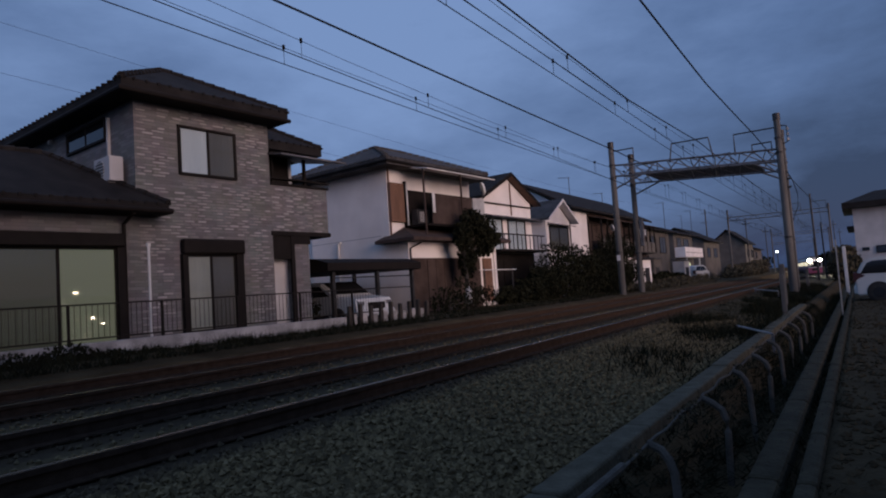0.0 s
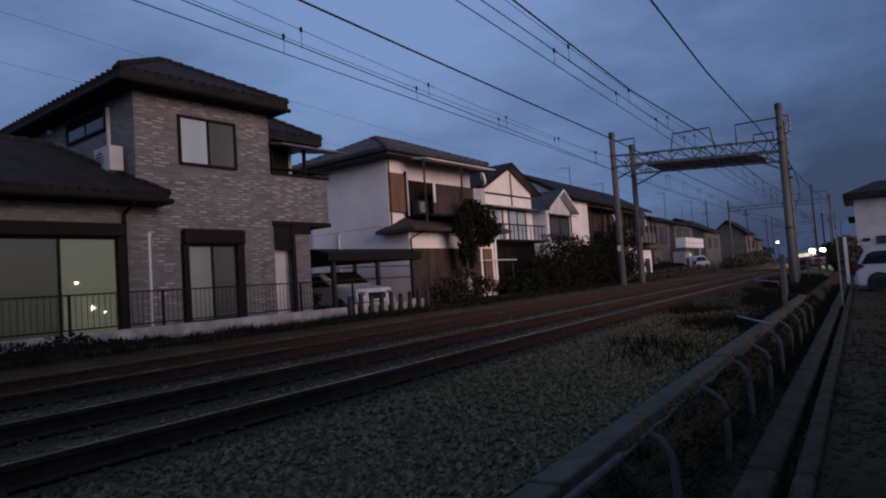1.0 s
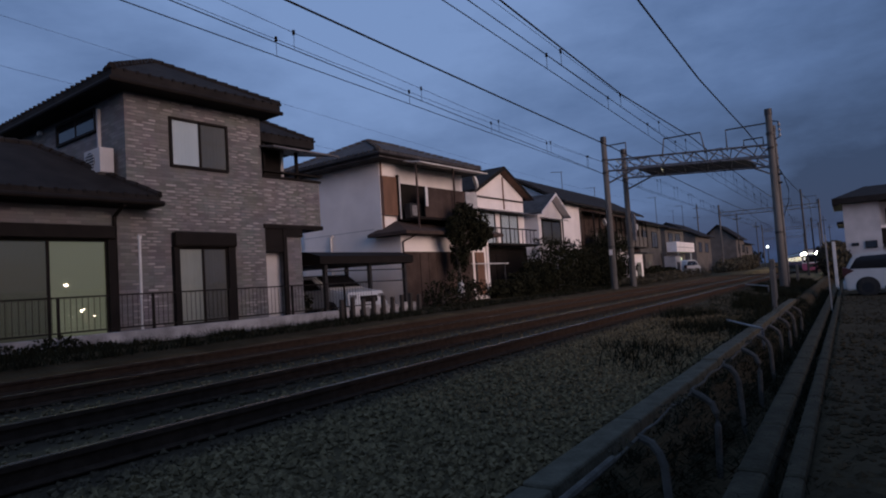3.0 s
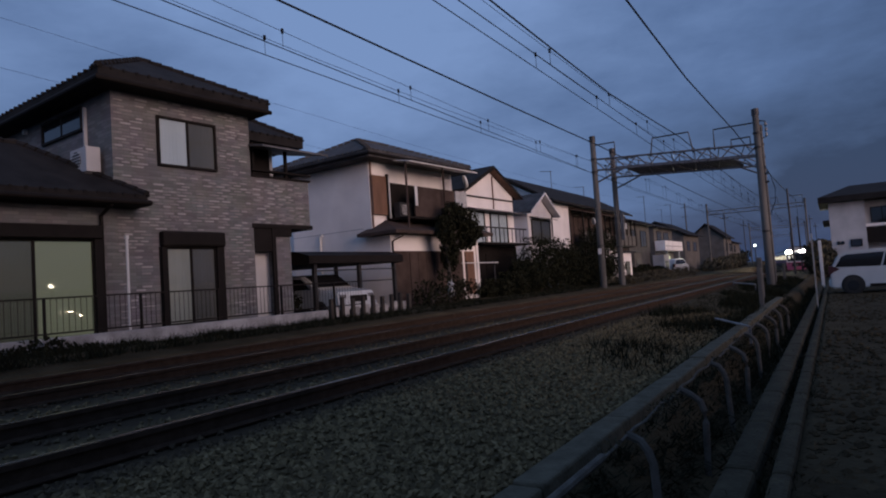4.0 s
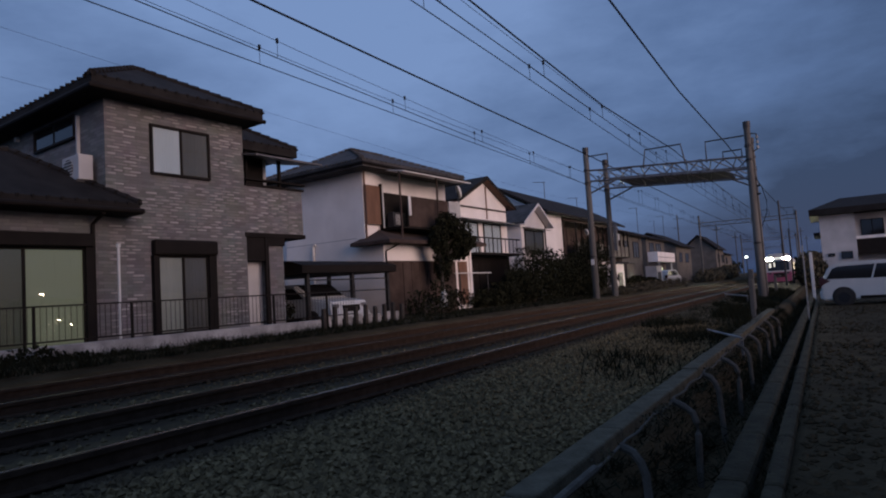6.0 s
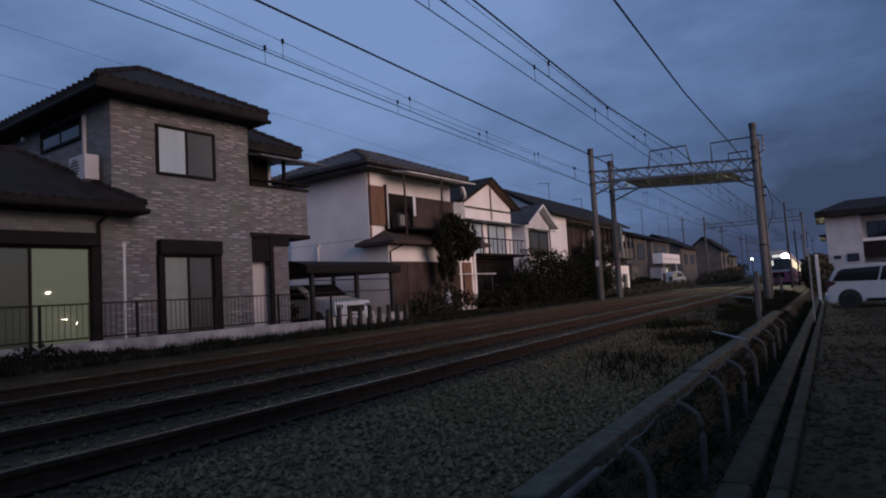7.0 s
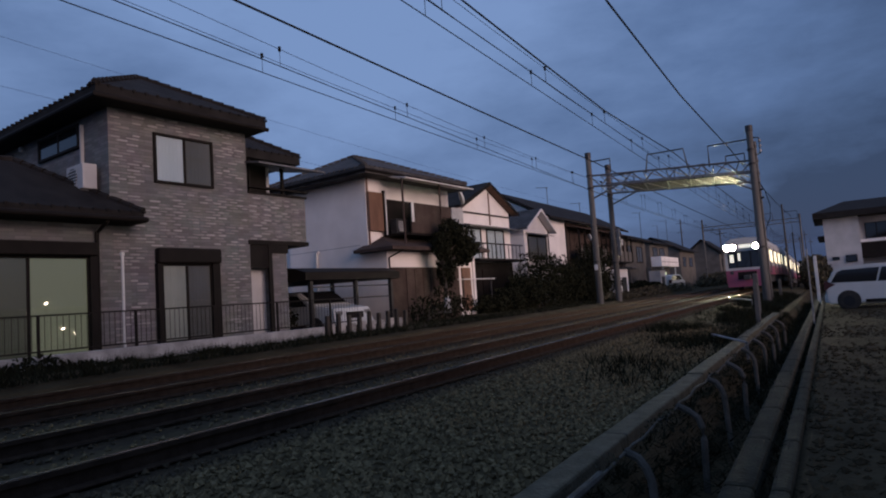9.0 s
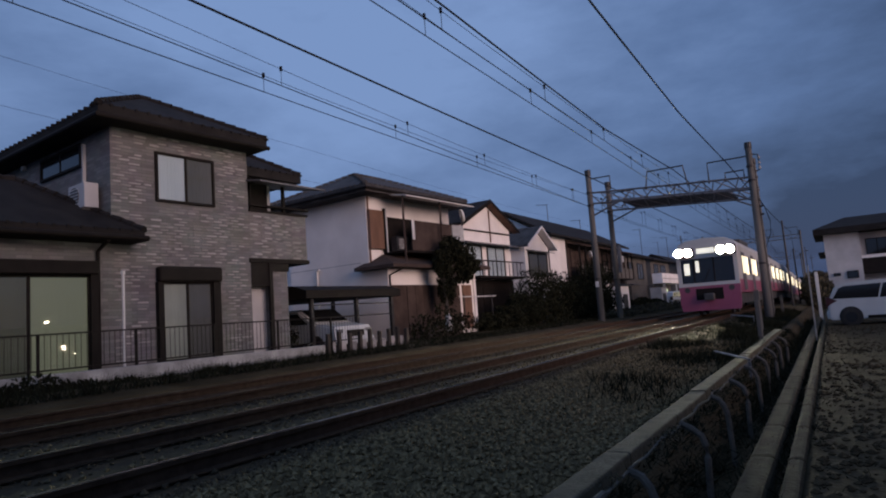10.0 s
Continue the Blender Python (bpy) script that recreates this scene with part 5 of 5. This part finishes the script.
# ---- aerials on the roofs ----
def aerial(x, y, z, h):
    """A mast with a boom to one side that carries short cross rods."""
    a = thing("roof_aerial", "thin television aerial on the roof", "aerial", pose(x, y, z), "roof aerials")
    part("mast", bar((0, 0, -0.6), (0, 0, h), 0.03, 6), METAL_DARK, a)
    part("boom", bar((-0.5, -1.1, h - 0.12), (0.05, 0.1, h - 0.05), 0.022, 6), METAL_DARK, a)
    for i in range(6):
        u = i / 5
        p = Vector((-0.48 + 0.5 * u, -1.06 + 1.1 * u, h - 0.11 + 0.06 * u))
        part("element", bar(p - Vector((0.16, -0.07, 0)), p + Vector((0.16, -0.07, 0)), 0.009, 4), METAL_DARK, a)
    return a


for x, y, z, hh in ((-20.5, 52.1, 8.2, 1.8), (-20.5, 60.5, 8.2, 1.2), (-17.2, 70.5, 5.7, 3.1), (-18.0, 87.6, 5.6, 3.6), (-23, 105, 7.8, 2.4)):
    aerial(x, y, z, hh)


# ---- plants ----
def leaf_cloud(bm, centre, radii, n, size, rnd):
    for _ in range(n):
        while True:
            v = Vector((rnd.uniform(-1, 1), rnd.uniform(-1, 1), rnd.uniform(-1, 1)))
            if 0.25 < v.length < 1 + 0.25 * noise.noise(v * 2.5):
                break
        p = Vector(centre) + Vector((v.x * radii[0], v.y * radii[1], v.z * radii[2]))
        q = Euler((rnd.random() * 6, rnd.random() * 6, rnd.random() * 6)).to_matrix()
        s = size * rnd.uniform(0.6, 1.4)
        quad = [bm.verts.new(p + q @ Vector(c) * s) for c in ((-1, 0, 0), (0, -0.45, 0.1), (1, 0, 0), (0, 0.45, 0.1))]
        bm.faces.new(quad)


def tree(x, y, z, clumps, trunk_h, seed, label, mat=None, name="tree", n=3000, size=0.072):
    rnd = random.Random(seed)
    t = thing(name, label, "tree" if name == "tree" else "bush", pose(x, y, z), "trees and shrubs by the houses")
    bm = tube([(0, 0, -0.2), (0.05, 0.03, trunk_h * 0.5), (0, 0, trunk_h)], 0.09, 7)
    for c, r in clumps:
        tube([(0, 0, trunk_h * 0.6), ((c[0]) * 0.5, c[1] * 0.5, (trunk_h + c[2]) / 2), c], 0.035, 5, bm)
    part("trunk", bm, BARK, t)
    bm = bmesh.new()
    for c, r in clumps:
        leaf_cloud(bm, c, r, n, size, rnd)
    part("crown", bm, mat or LEAF, t)
    return t


tree(-13.2, 21.7, 0.0, [((0, 0.8, 3.6), (0.5, 0.6, 0.6)), ((0, 1.5, 3.35), (0.6, 0.8, 0.7)), ((0, 2.1, 3.0), (0.5, 0.65, 0.45)), ((0, 1.5, 2.6), (0.5, 0.6, 0.4)), ((0, 0.0, 3.0), (0.4, 0.45, 0.6)), ((0, 0.2, 2.0), (0.4, 0.4, 0.7))], 2.4, 3, "dark ragged garden tree before the cream house", n=1200)
tree(-13.4, 31.5, 0.0, [((0, 0, 1.6), (1.3, 1.7, 1.4)), ((0, 2.2, 1.75), (1.3, 1.5, 1.2)), ((0, -1.6, 0.9), (1.1, 1.1, 0.95)), ((0, 4.2, 1.2), (1.2, 1.4, 1.1)), ((0.2, 1.2, 0.6), (1.2, 3.8, 0.7))], 0.8, 5, "broad dark shrub along the trackside", name="bush")
tree(-13.6, 41.0, 0.0, [((0, 0, 2.2), (1.2, 1.6, 1.7)), ((0, 1.6, 2.6), (1.1, 1.3, 1.4)), ((0, -2.4, 1.5), (1.2, 1.5, 1.3)), ((0, 0.6, 1.0), (1.2, 1.8, 1.0)), ((0, 3.4, 1.0), (1.1, 1.6, 1.1)), ((0.2, -2.0, 0.6), (1.1, 2.4, 0.7))], 0.8, 6, "broad dark shrub before the bay house", name="bush")
tree(-13.5, 26.4, 0.0, [((0, 0, 0.4), (0.7, 1.3, 0.5)), ((0, 1.6, 0.55), (0.8, 1.1, 0.65)), ((0.2, 2.9, 0.8), (0.9, 1.0, 0.9))], 0.6, 17, "dark shrub below the white gabled house", name="bush")
tree(-12.6, 19.4, 0.0, [((0, 0, 0.5), (0.6, 0.9, 0.5)), ((0, 1.3, 0.7), (0.5, 0.9, 0.7)), ((0, 2.6, 0.5), (0.5, 1.2, 0.5))], 0.4, 7, "dark shrub beside the carport", name="bush", n=380)
tree(-13.8, 13.4, 0.1, [((0, 0, 0.5), (0.45, 0.5, 0.45))], 0.3, 8, "small round shrub beside the car", name="bush", n=500)
tree(-15.5, 60.0, 0.0, [((0, 0, 0.6), (1.0, 3.0, 0.65)), ((0, 6, 0.5), (1.0, 3.0, 0.55))], 0.4, 9, "dark hedge before far houses", name="bush", size=0.16)
tree(-15.0, 100.0, 0.0, [((0, 0, 0.8), (1.5, 5.0, 0.9)), ((0, 12, 0.9), (1.5, 6.0, 1.0)), ((0, 26, 1.2), (1.5, 7.0, 1.3))], 0.8, 10, "overgrown bank far along the line", LEAF_DRY, name="bush", size=0.22)
for k, (x, y, hgt) in enumerate(((-34, 215, 7), (-40, 245, 6), (-2, 258, 6.5), (4, 240, 6), (16, 225, 7.5), (-48, 205, 7))):
    tree(x, y, 0.0, [((0, 0, hgt * 0.5), (7, 5, hgt * 0.5)), ((6, 3, hgt * 0.4), (6, 4, hgt * 0.45)), ((-6, 2, hgt * 0.42), (5, 4, hgt * 0.4))], hgt * 0.5, 40 + k, "far dark tree at the end of the line", n=900, size=0.5)
tree(-12.6, 82.0, 0.0, [((0, 0, 0.5), (1.3, 4.0, 0.6)), ((0, 6.5, 0.6), (1.4, 4.0, 0.8)), ((0.3, 13, 0.8), (1.4, 4.5, 1.0))], 0.6, 21, "tall dry yellow grass and scrub on the bank", LEAF_DRY, name="bush", n=1600, size=0.16)
tree(-1.0, 60.0, -0.6, [((0, 0, 1.3), (1.2, 4.0, 1.5)), ((0.2, 9, 1.3), (1.2, 5.0, 1.5)), ((0.2, 20, 1.5), (1.2, 6.0, 1.8))], 0.8, 12, "dry yellow hedge along the path", LEAF_DRY, name="bush", size=0.18)

tree(-12.05, 4.9, -0.2, [((0, 0, 0.22), (0.35, 0.9, 0.30)), ((0.1, 0.9, 0.25), (0.35, 0.6, 0.34)), ((0, 1.7, 0.15), (0.3, 0.7, 0.25)), ((0.1, -1.2, 0.2), (0.4, 0.9, 0.32))], 0.2, 31, "dark ragged shrub at the foot of the garden wall", name="bush", n=900, size=0.05)
tree(-12.1, 7.6, -0.2, [((0, 0, 0.15), (0.2, 0.35, 0.22)), ((0.1, 0.9, 0.1), (0.2, 0.4, 0.18))], 0.15, 32, "small dark shrub at the foot of the garden wall", name="bush", n=350, size=0.045)
tree(-11.4, 40.0, 0.0, [((0, 0, 0.2), (0.9, 3.0, 0.35)), ((0, 5, 0.25), (1.0, 3.2, 0.45)), ((-0.2, 11, 0.3), (1.1, 4.0, 0.5)), ((-0.2, 19, 0.3), (1.2, 5.0, 0.55))], 0.3, 33, "low dry grass and scrub beside the far track", LEAF_DRY, name="bush", n=1500, size=0.07)

def weeds():
    """Blades of grass in tufts: along the houses, on the shoulder of the ballast, along the fence and on the path."""
    rnd = random.Random(9)
    verts, faces = [], []

    def tuft(x, y, z, h, blades):
        for b in range(blades):
            bx, by = x + rnd.gauss(0, 0.06), y + rnd.gauss(0, 0.06)
            a = rnd.random() * 6.3
            w = rnd.uniform(0.006, 0.014)
            dx, dy = w * math.cos(a), w * math.sin(a)
            tx, ty = rnd.gauss(0, 0.10), rnd.gauss(0, 0.10)
            hh = h * rnd.uniform(0.5, 1.0)
            i = len(verts)
            verts.extend(((bx - dx, by - dy, z), (bx + dx, by + dy, z), (bx + tx, by + ty, z + hh)))
            faces.append((i, i + 1, i + 2))

    for k in range(5200):
        y = 3.0 + 57.0 * rnd.random() ** 1.3
        tuft(rnd.uniform(-12.0, -10.6) - 0.02 * max(0, y - 20), y, 0.02, rnd.uniform(0.05, 0.28), 6)
    for k in range(520):
        tuft(-11.75 + rnd.uniform(-0.3, 0.2), rnd.choice((4.6, 5.6, 6.2, 7.0, 9.4, 12.6)) + rnd.gauss(0, 0.35), 0.0, rnd.uniform(0.1, 0.36), 6)
    for k in range(10000):
        y = 7.5 + 36.5 * rnd.random() ** 0.95
        if rnd.random() > (y - 7.0) / 6.0:
            continue
        x = rnd.uniform(-3.7, -1.75)
        tuft(x, y, -0.24 - 0.1 * (x + 3.7), rnd.uniform(0.05, 0.26) * (1.5 if noise.noise((x, y * 0.4, 3)) > 0.1 else 0.7), 7)
    for k in range(420):
        x = rnd.uniform(-1.5, -1.05)
        tuft(x, rnd.uniform(1.5, 12), -0.84 + 0.85 * (-x - 1.05), rnd.uniform(0.02, 0.10), 6)
    for k in range(900):
        tuft(rnd.uniform(-1.5, -0.9), rnd.uniform(9, 38), -0.76, rnd.uniform(0.06, 0.34), 6)
    # dense tufts added to stand for the dark bank beside the coping
    for k in range(1500):
        x = rnd.uniform(-1.54, -1.15)
        tuft(x, 1.0 + 24.0 * rnd.random(), (-0.42 if x < -1.4 else -0.82 - 1.28 * (x + 1.12)) - 0.04, rnd.uniform(0.03, 0.13), 9)
    for k in range(900):
        x = rnd.choice((-0.84, -0.58, -0.53, -0.35)) + rnd.gauss(0, 0.03)
        tuft(x, rnd.uniform(3.5, 30), -0.70, rnd.uniform(0.06, 0.20), 5)
    for k in range(1300):
        y = rnd.uniform(4, 34)
        tuft(rnd.uniform(-0.3, 0.3 + 0.16 * y), y, -0.64, rnd.uniform(0.02, 0.10), 6)
    me = bpy.data.meshes.new("weeds")
    me.from_pydata(verts, [], faces)
    me.materials.append(LEAF)
    return tagged(new("weeds", me), "dark ragged weeds and grass along the track", "grass", kind="stuff")


weeds()


# ---- the train ----
def train_car(m, lead):
    """A carriage 18 m long with its front end at y = 0, running back along +y; rail top at z = 0."""
    c = thing("train_carriage", "white and pink commuter train carriage with lit windows" if not lead else "leading train carriage with a pink front and blazing headlamps", "train", m, "train carriages")
    W, Lc = 1.38, 18.0
    shell = [(-W, 1.0), (-W, 3.25), (-W + 0.12, 3.5), (-0.9, 3.68), (0, 3.74), (0.9, 3.68), (W - 0.12, 3.5), (W, 3.25), (W, 1.0)]
    part("body", extrude(shell, "y", 0.08, Lc - 0.2), TRAIN_WHITE, c, "white painted body")
    for s in (-1, 1):
        a, b = sorted((s * W, s * (W + 0.008)))
        part("pink_band", box(a, b, 0.1, Lc - 0.22, 1.0, 1.62), TRAIN_PINK, c, "pink lower band")
        for i in range(4):
            y = 1.6 + i * 4.3
            for d in (0.0, 0.68):
                part("door_leaf", box(min(s * W, s * (W + 0.016)), max(s * W, s * (W + 0.016)), y + d, y + d + 0.64, 1.1, 3.0), METAL_GREY, c)
                part("door_window", box(min(s * W, s * (W + 0.024)), max(s * W, s * (W + 0.024)), y + d + 0.12, y + d + 0.52, 1.95, 2.8), CABIN_LIGHT, c, "lit door window")
            if i < 3:
                part("side_window", box(min(s * W, s * (W + 0.016)), max(s * W, s * (W + 0.016)), y + 1.7, y + 2.7, 1.9, 2.8), CABIN_LIGHT, c, "lit side window")
                part("side_window", box(min(s * W, s * (W + 0.016)), max(s * W, s * (W + 0.016)), y + 2.8, y + 3.8, 1.9, 2.8), DARK_GLASS, c, "dark side window")
    part("underframe", box(-1.2, 1.2, 0.5, Lc - 0.5, 0.45, 1.0), TRAIN_GREY, c, "dark equipment boxes")
    for y in (2.6, 15.2):
        b = part("bogie", box(-1.0, 1.0, y - 1.3, y + 1.3, 0.35, 0.65), TRAIN_GREY, c)
        for dy in (-1.0, 1.0):
            for x in (-0.75, 0.75):
                part("wheel", bar((x - 0.06, y + dy, 0.43), (x + 0.06, y + dy, 0.43), 0.43, 16), TRAIN_GREY, b)
    part("roof_unit", box(-0.9, 0.9, 6.5, 10.5, 3.66, 4.02, bevel=0.06), TRAIN_GREY, c, "grey roof air conditioner")
    if not lead:
        return c
    # front end
    part("front_lower", extrude([(-1.30, 0.24), (1.30, 0.24), (1.36, 0.60), (1.38, 1.42), (-1.38, 1.42), (-1.36, 0.60)], "y", -0.06, 0.08), TRAIN_PINK, c, "pink lower front")
    part("front_band", box(-1.38, 1.38, -0.075, 0.08, 1.42, 1.58), TRAIN_WHITE, c, "white band under the windscreen")
    part("front_upper", extrude([(-1.38, 2.78), (1.38, 2.78), (1.36, 3.30), (0.9, 3.62), (0, 3.70), (-0.9, 3.62), (-1.36, 3.30)], "y", -0.06, 0.08), TRAIN_WHITE, c, "white front brow")
    for s in (-1, 1):
        part("corner_pillar", box(min(s * 1.2, s * 1.38), max(s * 1.2, s * 1.38), -0.07, 0.08, 1.58, 2.78), TRAIN_WHITE, c)
    part("windscreen", box(-1.2, 1.2, -0.02, 0.08, 1.58, 2.78), DARK_GLASS, c, "dark windscreen")
    for x in (-0.62, 0.30):
        part("screen_post", box(x - 0.03, x + 0.03, -0.04, 0.0, 1.58, 2.78), TRIM_DARK, c)
    part("cab_light", box(-1.05, -0.80, -0.03, -0.022, 2.0, 2.55), SIGN_LIGHT, c, "lit panel behind the windscreen")
    part("cab_light", box(-0.52, -0.36, -0.03, -0.022, 2.1, 2.65), SIGN_LIGHT, c, "lit panel behind the windscreen")
    part("destination_sign", box(-0.4, 0.4, -0.075, -0.06, 3.0, 3.24), SIGN_LIGHT, c, "lit destination display")
    for s in (-1, 1):
        hl = part("headlamp", box(s * 0.95 - 0.42, s * 0.95 + 0.42, -0.075, -0.05, 2.84, 3.28), METAL_DARK, c, "twin headlamp housing")
        for d in (-0.205, 0.205):
            x = s * 0.95 + d
            # long tube added to block side light and narrow the beam
            bm = bmesh.new()
            ring = [[bm.verts.new((x + r * math.cos(a * math.pi / 10), y, 3.06 + r * math.sin(a * math.pi / 10))) for a in range(20)] for r, y in ((0.20, -0.05), (0.20, -0.58), (0.185, -0.58), (0.185, -0.05))]
            for a, b in zip(ring, ring[1:]):
                for q in range(20):
                    bm.faces.new((a[q], a[(q + 1) % 20], b[(q + 1) % 20], b[q]))
            part("hood", bm, METAL_DARK, hl, "dark tube added round the lens to narrow its beam")
            part("lens", bar((x, -0.085, 3.06), (x, -0.075, 3.06), 0.175, 20), HEADLAMP, hl, "blazing headlamp lens")
    part("skirt", box(-1.3, 1.3, 0.08, 0.5, 0.26, 0.58), TRAIN_GREY, c, "grey skirt")
    for s in (-1, 1):
        part("marker_lamp", bar((s * 1.0, -0.075, 1.26), (s * 1.0, -0.06, 1.26), 0.13, 16), TRAIN_GREY, c, "unlit dark marker lamp")
    part("coupler", box(-0.22, 0.22, -0.45, 0.0, 0.72, 1.05, bevel=0.04), TRAIN_GREY, c, "dark coupler")
    part("coupler_recess", box(-0.62, 0.62, -0.075, -0.05, 0.75, 1.30, bevel=0.02), TRIM_DARK, c)
    part("wiper", tube([(-0.2, -0.05, 1.62), (0.1, -0.05, 2.2)], 0.015, 5), TRIM_DARK, c)
    return c


lead = train_car(pose(-5.0, 33, 0), True)
second = train_car(pose(-5.0, 51, 0), False)
CARS = [lead, second] + [copy_thing(second, pose(-5.0, 51 + 18 * k, 0)) for k in range(1, 5)]
TRAIN = [(0.0, 165.0), (2.5, 133.0), (4.0, 114.5), (5.5, 95.5), (7.0, 78.5), (7.5, 72.3), (8.0, 64.8), (8.5, 57.5), (9.0, 49.8), (9.5, 41.4), (10.0, 32.8)]


def on_line(y):
    """The pose of a carriage whose front stands at y on the railway line."""
    dx, dz = line_shift(y + 17.0) - line_shift(y), line_drop(y + 17.0) - line_drop(y)
    return pose(-5.0 + line_shift(y), y, line_drop(y), math.degrees(math.atan2(dz, 17.0)), 0, math.degrees(math.atan2(-dx, 17.0)))


def motions():
    for k, c in enumerate(CARS):
        walk(c, [(t, on_line(y + 18.0 * k)) for t, y in TRAIN])


motions()
